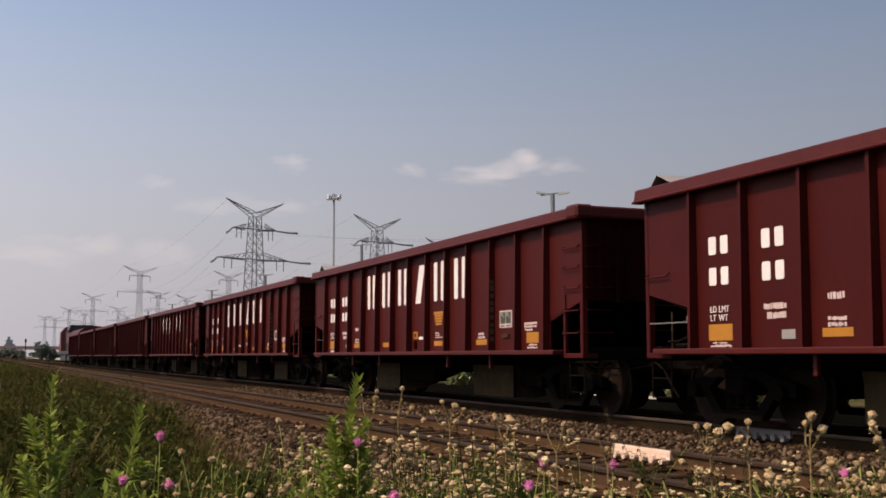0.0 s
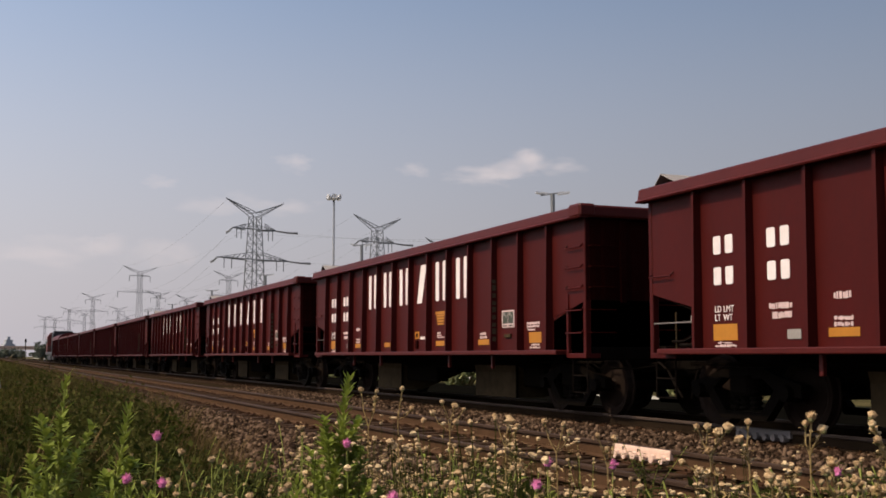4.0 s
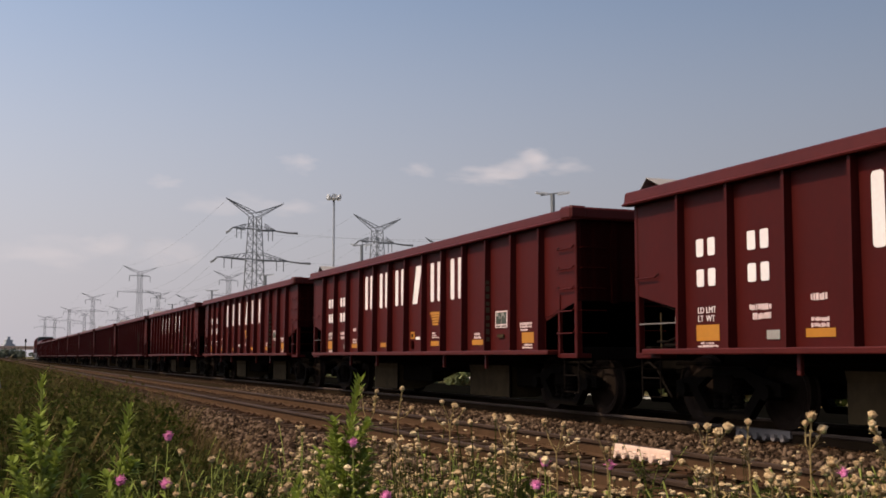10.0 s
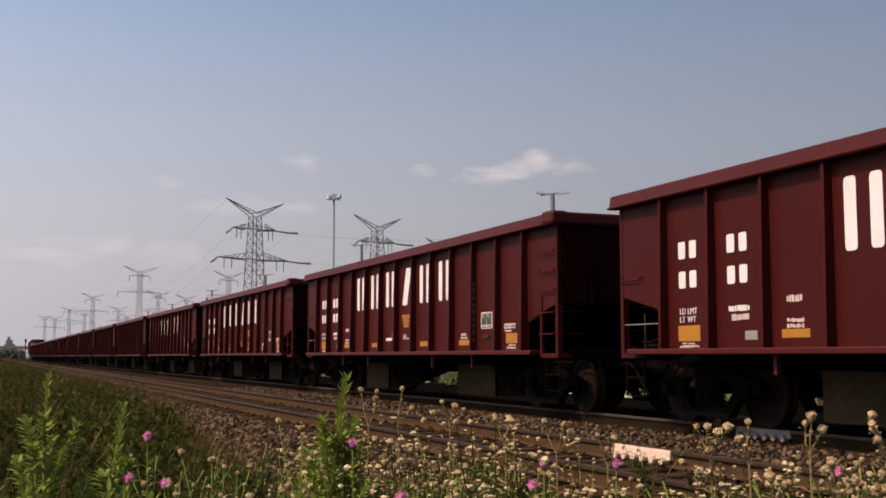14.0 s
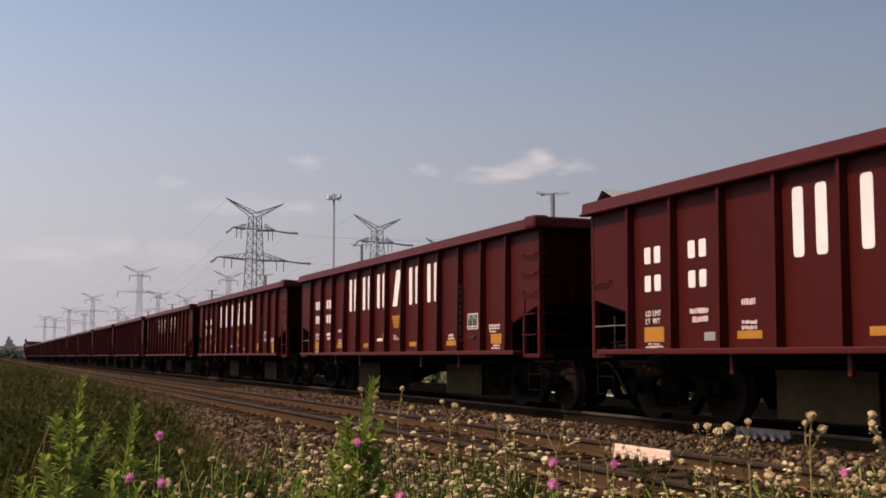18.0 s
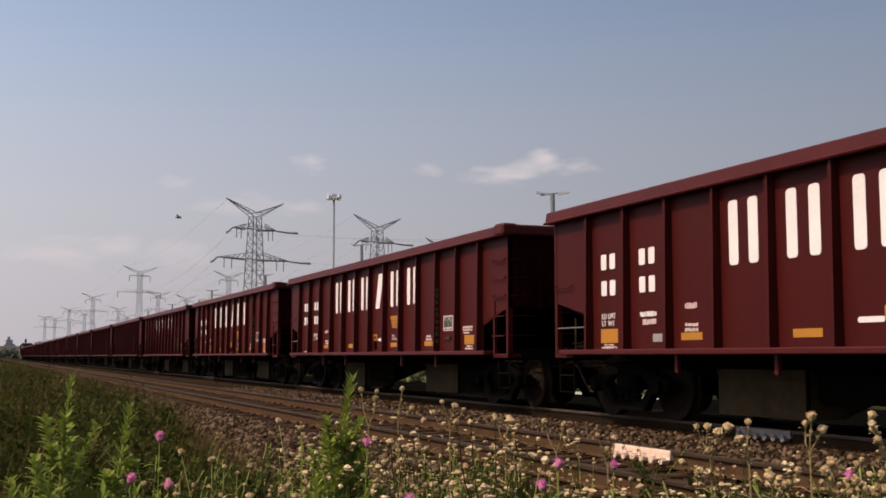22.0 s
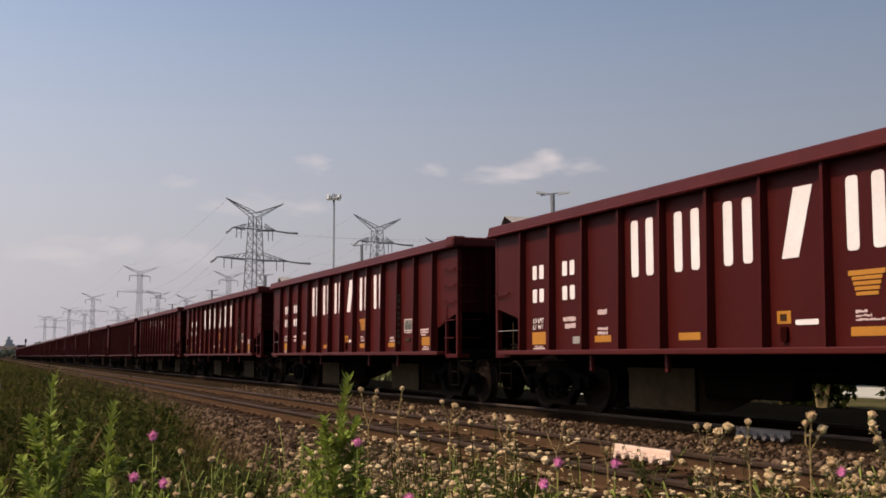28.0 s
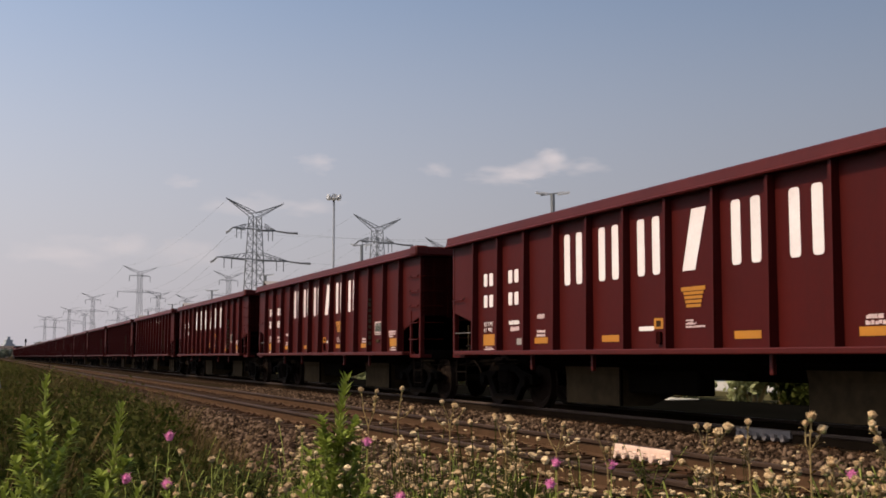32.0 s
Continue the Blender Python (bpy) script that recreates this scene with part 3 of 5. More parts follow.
def plate(car, name, mat, y0, y1, z0, z1, label="", lift=0.006, rounded=0.0):
    """A painted or riveted flat patch on the camera side's sheet, y0 leading."""
    x = -1.55
    r = min(rounded, (y0 - y1) / 2, (z1 - z0) / 2)
    pts = []
    if r:
        for cy, cz, a0 in ((y1 + r, z0 + r, 180), (y0 - r, z0 + r, 270), (y0 - r, z1 - r, 0), (y1 + r, z1 - r, 90)):
            pts += [(cy + r * math.cos(radians(a0 + a)), cz + r * math.sin(radians(a0 + a))) for a in (0, 30, 60, 90)]
    else:
        pts = [(y1, z0), (y0, z0), (y0, z1), (y1, z1)]
    return part(name, Shape().prism(pts, "x", x - lift, x + 0.002), mat, car, label)


WORDS = {}


def wording(car, body, y, z, height):
    """Stencilled words on the camera side, running from y towards the trailing end."""
    if body not in WORDS:
        curve = bpy.data.curves.new("wording", "FONT")
        curve.body, curve.size, curve.extrude = body, height, 0.003
        maker = bpy.data.objects.new("wording", curve)
        scene.collection.objects.link(maker)
        made = bpy.data.meshes.new_from_object(maker.evaluated_get(bpy.context.evaluated_depsgraph_get()))
        bpy.data.objects.remove(maker)
        made.materials.clear()
        made.materials.append(WHITE)
        WORDS[body] = made
    part("wording", WORDS[body], None, car, at=Matrix(((0, 0, -1, -1.554), (-1, 0, 0, y), (0, 1, 0, z), (0, 0, 0, 1))))


def text_line(car, y0, y1, z0, z1, mat=None, name="small_text_bar"):
    """A line of writing too small to read: upright dashes of uneven width on one strip."""
    rng = random.Random(round(y0 * 100) + round(z0 * 1000))
    s, y = Shape(), y0
    while y > y1 + 0.012:
        w = min(rng.choice((0.026, 0.034, 0.042)), y - y1)
        s.box(-1.556, -1.548, y - w, y, z0 + rng.choice((0, 0, 0.008)), z1 - rng.choice((0, 0, 0.01)))
        y -= w + rng.choice((0.005, 0.006, 0.016))
    part(name, s, mat or STENCIL, car)


def stencils(car, kind):
    # the tall lettering as plain shapes: two upright bars in each panel, one leaning bar in the fourth
    for k in range(4, 10):
        c = 2.69 - 1.086 * (k - 4)
        if k == 7:
            leaning = Shape().prism([(c + 0.27, 2.04), (c - 0.02, 2.04), (c - 0.28, 2.845), (c + 0.04, 2.845)], "x", -1.556, -1.548)
            part("lettering_block", leaning, WHITE, car, "leaning white painted bar")
            continue
        for y0, y1 in ((c + 0.285, c + 0.10), (c - 0.10, c - 0.285)):
            plate(car, "lettering_block", WHITE, y0, y1, 2.04, 2.845, "tall white painted bar", rounded=0.05)
    for y0 in (6.114, 5.06):
        for z0, z1 in ((2.20, 2.43), (1.812, 2.036)):
            for j in range(2):
                y = y0 - j * 0.245
                plate(car, "number_bar", WHITE, y, y - 0.155, z0, z1, rounded=0.03)
    y0 = 5.06 if kind == "c" else 6.11
    for first, second, z in (("LD", "LMT", 1.469), ("LT", "WT", 1.362)):
        wording(car, first, y0, z, 0.115)
        wording(car, second, y0 - 0.18, z, 0.115)
    if kind != "c":
        text_line(car, 5.045, 4.631, 1.470, 1.542, WHITE if kind == "b" else None)
        text_line(car, 4.987, 4.635, 1.357, 1.436)
        plate(car, "reflector_patch", YELLOW, 6.144, 5.655, 1.116, 1.32)
        text_line(car, 6.06, 5.76, 1.078, 1.105)
        text_line(car, 6.114, 5.683, 1.034, 1.066)
        plate(car, "tag_plate", GREYBOX, 4.724, 4.49, 1.118, 1.228, lift=0.012)
    else:
        plate(car, "orange_stripe", YELLOW, 6.83, 6.73, 1.75, 2.5)
        text_line(car, 6.114, 5.683, 1.034, 1.066)
    for y0, y1, z0, z1 in ((3.953, 3.683, 1.54, 1.619), (3.955, 3.669, 1.308, 1.356), (3.959, 3.672, 1.241, 1.289), (-3.62, -3.87, 1.312, 1.358), (-3.608, -3.914, 1.248, 1.294),
                           (-5.57, -6.04, 1.455, 1.497), (-5.57, -6.02, 1.405, 1.445), (-5.59, -5.87, 1.352, 1.392), (-5.73, -6.02, 1.100, 1.132), (-5.67, -6.06, 1.052, 1.084)):
        text_line(car, y0, y1, z0, z1)
    for y0, y1 in ((4.05, 3.575), (1.826, 1.338), (-1.383, -1.898), (-3.514, -4.005)):
        plate(car, "reflector_strip", YELLOW, y0, y1, 1.132, 1.230)
    plate(car, "reflector_patch", YELLOW, -5.647, -6.10, 1.146, 1.325)
    c = -0.532 if kind == "b" else -1.64
    plate(car, "warning_placard", YELLOW, c + 0.27, c - 0.27, 1.772, 1.827, lift=0.01)
    for i in range(4):
        plate(car, "warning_line", YELLOW, c + 0.22 - i * 0.02, c - 0.22 + i * 0.02, 1.722 - i * 0.055, 1.762 - i * 0.055, lift=0.008)
    text_line(car, c + 0.18, c - 0.0, 1.372, 1.408)
    text_line(car, c + 0.18, c - 0.05, 1.332, 1.362)
    text_line(car, c + 0.18, c - 0.24, 1.292, 1.318)
    t0, p0 = (0.407, 0.795) if kind == "b" else (-0.185, -0.50)
    plate(car, "valve_tag", YELLOW, t0, t0 - 0.24, 1.292, 1.44)
    plate(car, "valve_bolt", RAIL, t0 - 0.06, t0 - 0.17, 1.325, 1.405, lift=0.012)
    plate(car, "valve_box", END_PAINT, t0 - 0.09, t0 - 0.20, 1.083, 1.257, lift=0.04, rounded=0.03)
    plate(car, "small_plate", WHITE, p0, p0 - 0.385, 1.272, 1.334, rounded=0.025)
    c = -4.832
    holder = plate(car, "inspection_panel", STENCIL, c + 0.25, c - 0.25, 1.425, 1.729, "white framed inspection stencil panel", lift=0.012, rounded=0.02)
    for dy in (0.112, -0.112):
        plate(holder, "dark_field", GLASSY, c + dy + 0.102, c + dy - 0.102, 1.495, 1.702, lift=0.016)
        plate(holder, "dark_line", GLASSY, c + dy + 0.09, c + dy - 0.08, 1.445, 1.468, lift=0.016)
        plate(holder, "pale_mark", GREYBOX, c + dy + 0.075, c + dy - 0.0, 1.635, 1.692, lift=0.018)
        plate(holder, "pale_mark", GREYBOX, c + dy - 0.02, c + dy - 0.05, 1.60, 1.645, lift=0.018)
    plate(car, "routing_board", CHUTE, c + 0.122, c - 0.122, 1.25, 1.31, lift=0.03)
    for i in range(9):
        # on the trailing face of the rib
        y = bay(11, 0) - 0.026
        part("ladder_stencil", Shape().box(-1.645, -1.575, y - 0.004, y + 0.001, 1.19 + i * 0.13, (1.27, 1.29, 1.26)[i % 3] + i * 0.13), OLIVE, car)


WHEEL, SPRING = build_wheel(), build_spring()
first_place = 22.85          # centre of car 0 at the clip's start
KINDS = {0: "a", 1: "a", 2: "a", 3: "a", 5: "a", 6: "a", 10: "a", 11: "c", 14: "a", 15: "a", 16: "a"}
# coupler slack: how far each car stands ahead of an even spacing
SLACK = {6: 0.03, 7: 0.07, 8: -0.07, 9: -0.08, 10: -0.03, 11: 0.03, 12: 0.06, 13: 0.01, 14: 0.02, 15: 0.04}


def station(k):
    """Centre of car k at the clip's start."""
    return first_place - CAR_PITCH * k + SLACK.get(k, -0.055 if k < 6 else 0.05)


models, CARS = {}, {}
for k in range(-6, 19):
    kind = KINDS.get(k, "b")
    here = pose(TRAIN_X, station(k), 0)
    if kind not in models:
        models[kind] = build_car(kind)
        models[kind].matrix_basis = here
        CARS[k] = models[kind]
    else:
        CARS[k] = copy_thing(models[kind], here)


# ---- locomotives ----
def build_locomotive(y):
    """A six-axle freight engine, its long hood towards the train."""
    loco = tagged(new("locomotive"), "red orange and black diesel locomotive hauling the hopper cars", "locomotive", "locomotives of the train")
    loco.matrix_basis = pose(TRAIN_X, y, 0)
    part("frame_deck", Shape().box(-1.5, 1.5, -10, 10, 1.15, 1.55, 0.05), BLACK, loco)
    part("long_hood", Shape().prism([(-0.95, 1.55), (0.95, 1.55), (0.95, 3.9), (0.7, 4.25), (-0.7, 4.25), (-0.95, 3.9)], "y", -9.2, 4.4), BLACK, loco)
    part("hood_panel", Shape().prism([(-0.97, 1.6), (0.97, 1.6), (0.97, 3.85), (0.7, 4.27), (-0.7, 4.27), (-0.97, 3.85)], "y", -5.0, 0.5), ORANGE, loco)
    part("radiator", Shape().prism([(-0.95, 3.3), (0.95, 3.3), (1.45, 3.9), (1.2, 4.5), (-1.2, 4.5), (-1.45, 3.9)], "y", -9.0, -5.2), BLACK, loco)
    cab = part("cab", Shape().prism([(-1.5, 1.55), (1.5, 1.55), (1.5, 3.9), (1.0, 4.55), (-1.0, 4.55), (-1.5, 3.9)], "y", 4.4, 7.2), ORANGE, loco)
    for y0 in (4.7, 6.0):
        for side in (-1, 1):
            part("cab_window", Shape().box(*sorted((side * 1.49, side * 1.515)), y0, y0 + 0.8, 2.9, 3.6), GLASSY, cab)
    part("nose", Shape().box(-1.1, 1.1, 7.2, 9.6, 1.55, 3.1, 0.15), BLACK, loco)
    part("fuel_tank", Shape().box(-1.35, 1.35, -2.6, 2.6, 0.35, 1.15, 0.15), BLACK, loco)
    for end in (-1, 1):
        for j in range(6):
            part("handrail_post", Shape().tube((-1.45, end * 1.2 + end * j * 1.5, 1.5), (-1.45, end * 1.2 + end * j * 1.5, 2.5), 0.025), BLACK, loco)
        truck = part("truck", Shape().box(-1.25, 1.25, end * 6.4 - 2.3, end * 6.4 + 2.3, 0.4, 1.0, 0.08), BLACK, loco)
        for dy in (-1.8, 0, 1.8):
            part("wheelset", WHEEL, None, truck, at=pose(0, end * 6.4 + dy, 0.4575))
    part("coupler", Shape().box(-0.15, 0.15, -10.6, 10.6, 0.7, 1.0), BLACK, loco)
    return loco


LOCOS = [build_locomotive(first_place + 6 * CAR_PITCH + CAR_HALF + 0.9 + 10.6)]
# the leading car carries a curved cover
roof_line = [(1.6 * math.cos(radians(a)), 3.2 + 0.75 * math.sin(radians(a))) for a in range(0, 181, 15)]
part("curved_cover", Shape().prism(roof_line, "y", -7.4, 7.4), RIM_PAINT, CARS[-6], "curved dark red cover over the load")


# ---- far ground things ----
def ray_place(side, depth, z=0.0):
    """A place at a depth along the line of sight's level direction and a sideways slope from it."""
    f, r = Vector((0.3761, 0.9266, 0)), Vector((0.9266, -0.3761, 0))
    p = f * depth + r * depth * side
    return (p.x, p.y, z)


def lattice(s, base, top, wb, wt, steps, r):
    """Four legs between two heights with cross bracing on each face."""
    lv = [(base + (top - base) * (1 - (1 - i / steps) ** 1.0)) for i in range(steps + 1)]
    corners = lambda z: [(sx * (wb + (wt - wb) * (z - base) / (top - base)) / 2, sy * (wb + (wt - wb) * (z - base) / (top - base)) / 2, z) for sx, sy in ((-1, -1), (1, -1), (1, 1), (-1, 1))]
    for a, b in zip(lv, lv[1:]):
        p, q = corners(a), corners(b)
        for i in range(4):
            j = (i + 1) % 4
            s.tube(p[i], q[j], r, n=4)
            s.tube(p[j], q[i], r, n=4)
            s.tube(q[i], q[j], r, n=4)
    return corners


def arm(s, z, half, depth, drop, r, width):
    """A lattice crossarm that tapers to both ends."""
    for side in (-1, 1):
        tip = (side * half, 0, z + drop)
        for y in (-width / 2, width / 2):
            s.tube((side * width / 2, y, z), tip, r * 1.5, n=4)
            s.tube((side * width / 2, y, z + depth), tip, r, n=4)
            for k in range(1, 6):
                u = k / 6
                x = side * (width / 2 + (half - width / 2) * u)
                s.tube((x, y * (1 - u), z + drop * u), (x - side * half / 8, y * (1 - u + 1 / 6), z + depth * (1 - u) + drop * u), r * 0.8, n=4)


def build_line_tower():
    """The slimmer suspension pylon of the far line: a narrow shaft, a shallow fork and two straight arms."""
    tower = tagged(new("transmission_tower"), "slim grey lattice power pylon with shallow forked top", "pylon", "power pylons")
    body = Shape()
    lattice(body, 0, 30, 3.5, 2.0, 8, 0.035)
    lattice(body, 30, 43.4, 2.0, 1.7, 6, 0.03)
    part("bracing", body, GALV, tower)
    for sx, sy in ((-1, -1), (1, -1), (1, 1), (-1, 1)):
        part("leg", Shape().path([(sx * 1.75, sy * 1.75, -1), (sx * 1.0, sy * 1.0, 30), (sx * 0.85, sy * 0.85, 43.4)], 0.11, 5, 0.09), GALV, tower)
    for z, half, dep in ((33.2, 12.0, 1.5), (41.4, 5.8, 0.8)):
        a = Shape()
        arm(a, z, half, dep, 0.1, 0.05, 1.9)
        a.tube((-half, 0, z + 0.1), (half, 0, z + 0.1), 0.08, n=5)
        cross = part("crossarm", a, GALV, tower)
        for side in (-1, 1):
            part("insulator", Shape().tube((side * half * 0.97, 0, z), (side * half * 0.97, 0, z - 2.8), 0.14, n=6), GALV, cross)
    for side in (-1, 1):
        h = Shape()
        tip = (side * 9.2, 0, 46.2)
        for y in (-1.0, 1.0):
            h.tube((side * 1.0, y, 42.6), tip, 0.08, n=4).tube((0, y, 43.6), tip, 0.08, n=4)
        part("fork_arm", h, GALV, tower)
    return tower


def build_tower():
    tower = tagged(new("transmission_tower"), "grey galvanised lattice power pylon with forked top", "pylon", "power pylons")
    body = Shape()
    lattice(body, 0, 26, 5.2, 3.9, 7, 0.07)
    lattice(body, 26, 41.5, 3.9, 2.6, 6, 0.06)
    part("bracing", body, GALV, tower)
    for sx, sy in ((-1, -1), (1, -1), (1, 1), (-1, 1)):
        leg = Shape().tube((sx * 2.6, sy * 2.6, -1), (sx * 1.95, sy * 1.95, 26), 0.2, 0.16, 5).tube((sx * 1.95, sy * 1.95, 26), (sx * 1.3, sy * 1.3, 41.5), 0.18, 0.13, 5)
        part("leg", leg, GALV, tower)
    for z, half, dep in ((29.0, 12.2, 2.0), (37.7, 7.4, 1.8)):
        a = Shape()
        arm(a, z, half, dep, 0.2, 0.12, 4.0)
        a.tube((-half, 0, z + 0.2), (half, 0, z + 0.2), 0.16, n=5)
        cross = part("crossarm", a, GALV, tower)
        for side in (-1, 1):
            for u in (0.62, 0.82):
                part("insulator", Shape().tube((side * half * u, 0, z), (side * half * u, 0, z - 2.8), 0.13, n=6), GALV, cross)
            # heavy strain strings where the line turns
            reach = (6.4, -1.5, -0.3) if side > 0 else (-0.9, 2.0, -1.4)
            tip = Vector((side * half, 0, z + 0.2))
            part("strain_insulator", Shape().path([tip, tip + Vector(reach) * 0.5 + Vector((0, 0, -0.15)), tip + Vector(reach)], 0.22, 6, 0.34), GALV, cross)
    for side in (-1, 1):
        h = Shape()
        tip = (side * 9.8, 0, 46.2)
        for y in (-1.2, 1.2):
            h.tube((side * 1.0, y, 41.5), tip, 0.11, n=4).tube((0, y, 42.6), tip, 0.11, n=4)
            for k in range(1, 7):
                u = k / 7
                h.tube((side * (1.0 + 8.8 * u), y * (1 - u), 41.5 + 4.7 * u), (side * 9.8 * (u - 0.08), y * (1 - u), 42.6 + 3.6 * (u - 0.08)), 0.08, n=4)
        part("fork_arm", h, GALV, tower)
    return tower


# sideways slope, depth, height against the model
TOWERS = [(-0.1691, 321, 1.0), (-0.059, 387, 1.08), (-0.2714, 560, 1.0), (-0.1918, 593, 1.0), (-0.3128, 797, 1.0), (-0.2547, 776, 1.0),
          (-0.3336, 1017, 1.0), (-0.2897, 1005, 1.0), (-0.3464, 1263, 1.0), (-0.355, 1228, 1.0), (-0.3199, 1105, 1.0), (0.0015, 428, 1.0), (-0.2819, 1194, 1.0), (-0.2293, 819, 1.0)]
tower_model, line_model = build_tower(), None
tower_spots = []
for i, (s, d, h) in enumerate(TOWERS):
    x, y, z = ray_place(s, d, -0.5)
    here = pose(x, y, z, 0, 0, 20)
    if i in (0, 1, 11):
        t = tower_model if i == 0 else copy_thing(tower_model, here)
    elif line_model:
        t = copy_thing(line_model, here)
    else:
        t = line_model = build_line_tower()
    t.matrix_basis = here
    t.scale = (h, h, h)
    tower_spots.append((Vector((x, y, z)), h))


def build_wire(a, b, sag):
    pts = [Vector(a).lerp(Vector(b), i / 14) - Vector((0, 0, sag * 4 * (i / 14) * (1 - i / 14))) for i in range(15)]
    tagged(new("power_cable", Shape().path(pts, 0.024, 4).mesh("power_cable", GALV)), "thin grey overhead power cable between pylons", "power cable", "power cables")


def string_wires(i, j):
    (a, ha), (b, hb) = tower_spots[i], tower_spots[j]
    for off, z in ((-13, 26.8), (13, 26.8), (-8.2, 35.6), (8.2, 35.6), (-8.2, 46.2), (8.2, 46.2)):
        build_wire(a + Vector((off, 0, z * ha)), b + Vector((off, 0, z * hb)), 7 if z < 40 else 4)


string_wires(0, 2)
string_wires(2, 4)
string_wires(1, 3)
string_wires(3, 5)
string_wires(4, 6)
for off, z in ((-8.0, 37), (12.5, 37), (17, 28.6)):
    for i in (0, 1):
        a = tower_spots[i][0]
        build_wire(a + Vector((off, 0, z)), a + Vector((off + 130, -95, z + 2)), 5)


def build_lamp(side, depth, height, heads, turn):
    if heads == 4:
        lamp = tagged(new("flood_light_mast"), "tall grey yard mast with a ring of floodlights", "light mast")
    else:
        lamp = tagged(new("street_lamp"), "grey twin-headed parking lot lamp on a steel pole", "street lamp", "parking lot lamps")
    lamp.matrix_basis = pose(*ray_place(side, depth, -0.4), 0, 0, turn)
    k = height / 12
    part("pole", Shape().tube((0, 0, 0), (0, 0, height), (0.13 if heads == 4 else 0.17) * k ** 0.6, (0.10 if heads == 4 else 0.15) * k ** 0.6, 10), POLE if heads == 4 else GALV, lamp)
    if heads == 4:
        part("crown", Shape().tube((0, 0, height - 0.25), (0, 0, height + 0.1), 0.55, n=12), GALV, lamp)
        for i in range(6):
            a = i * math.pi / 3 + 0.3
            c = (math.cos(a) * 0.75, math.sin(a) * 0.75, height + 0.1)
            u, v = math.cos(a), math.sin(a)
            rings = [[(u * (0.75 + o) - v * math.cos(b) * r, v * (0.75 + o) + u * math.cos(b) * r, height - 0.1 + math.sin(b) * r + o * 0.4) for b in [j * math.pi / 5 for j in range(10)]]
                     for o, r in ((-0.25, 0.12), (-0.1, 0.32), (0.15, 0.42), (0.35, 0.40))]
            part("floodlight", Shape().rings(rings), LAMPHEAD, lamp)
    else:
        part("bracket", Shape().tube((-0.8, 0, height - 0.1), (0.8, 0, height + 0.12), 0.05), GALV, lamp)
        for s in (-1, 1):
            head = Shape().rings([[(s * 0.35, -0.18, height + 0.06), (s * 0.35, 0.18, height + 0.06), (s * 0.35, 0.18, height - 0.1), (s * 0.35, -0.18, height - 0.1)],
                                  [(s * 1.15, -0.2, height + 0.16), (s * 1.15, 0.2, height + 0.16), (s * 1.15, 0.2, height + 0.03), (s * 1.15, -0.2, height + 0.03)]])
            part("lamp_head", head, LAMPHEAD, lamp)


build_lamp(-0.0983, 168, 25.3, 4, 0)
build_lamp(0.0989, 75.6, 12.35, 2, -22)
build_lamp(-0.073, 111.4, 12.4, 2, -20)
build_lamp(-0.2067, 189, 12.4, 2, -20)
build_lamp(-0.1589, 153, 12.4, 2, -20)
build_lamp(-0.2418, 240, 12.4, 2, -20)
build_lamp(-0.2633, 277, 12.4, 2, -20)


def leaf_ball(centre, size, count, rng, leaf=0.12):
    """Loose leaf quads in an uneven clump."""
    d = rng.normal(size=(count, 3))
    d /= np.linalg.norm(d, axis=1)[:, None]
    rad = rng.uniform(0.35, 1.0, count) ** 0.5
    lump = 0.75 + 0.3 * np.sin(d[:, 0] * 5 + centre[0]) * np.cos(d[:, 1] * 4 + centre[1])
    p = np.array(centre) + d * (rad * lump)[:, None] * np.array(size)
    u = rng.normal(size=(count, 3))
    u /= np.linalg.norm(u, axis=1)[:, None]
    w = np.cross(u, rng.normal(size=(count, 3)))
    w /= np.linalg.norm(w, axis=1)[:, None]
    s = leaf * rng.uniform(0.6, 1.4, count)[:, None]
    v = np.stack([p - u * s, p + w * s * 0.5, p + u * s, p - w * s * 0.5], axis=1).reshape(-1, 3)
    f = np.arange(count * 4).reshape(-1, 4)
    return v, f


def build_bush(x, y, z, size, seed, words="green leafy shrub at the yard's edge", leaf=0.13, count=1400, mat=BUSH):
    rng = np.random.default_rng(seed)
    bush = tagged(new("shrub"), words, "shrub", "shrubs behind the tracks")
    bush.matrix_basis = pose(x, y, z)
    st = Shape()
    vs, fs, k = [], [], 0
    for i in range(5):
        c = (rng.uniform(-0.5, 0.5) * size[0], rng.uniform(-0.5, 0.5) * size[1], size[2] * rng.uniform(0.3, 0.7))
        st.tube((0, 0, -0.1), c, 0.05 * size[2], 0.02, 5)
        v, f = leaf_ball(c, (size[0] * 0.55, size[1] * 0.55, size[2] * 0.42), count // 5, rng, leaf)
        vs.append(v)
        fs.append(f + k)
        k += len(v)
    part("stem", st, DRYSTEM, bush)
    part("crown", raw_mesh("crown", np.concatenate(vs), np.concatenate(fs), mat), None, bush)


for i in range(26):
    # a gap in the hedge bares the path
    y = 13 + i * 2.15 + (6.5 if i > 8 else 0) + (0.9 if i > 7 else 0)
    if y < 27.5:
        build_bush(20.4 + (i * 7 % 5) * 0.25, y, -0.6, (0.9, 1.6, 1.9 + 0.3 * (i % 3)), 40 + i, "dark green leafy shrub behind the tracks", mat=HERB)
    else:
        build_bush(20.6 + (i * 7 % 5) * 0.25, y, -0.6, (0.9, 1.5, 1.5 + 0.3 * (i % 3)), 40 + i)


for i, (x, y) in enumerate(((22.3, 38.0), (22.9, 41.6), (22.6, 33.0), (22.8, 34.9), (22.5, 36.6))):
    build_bush(x, y, -0.6, (0.8, 1.0, 1.25), 70 + i)


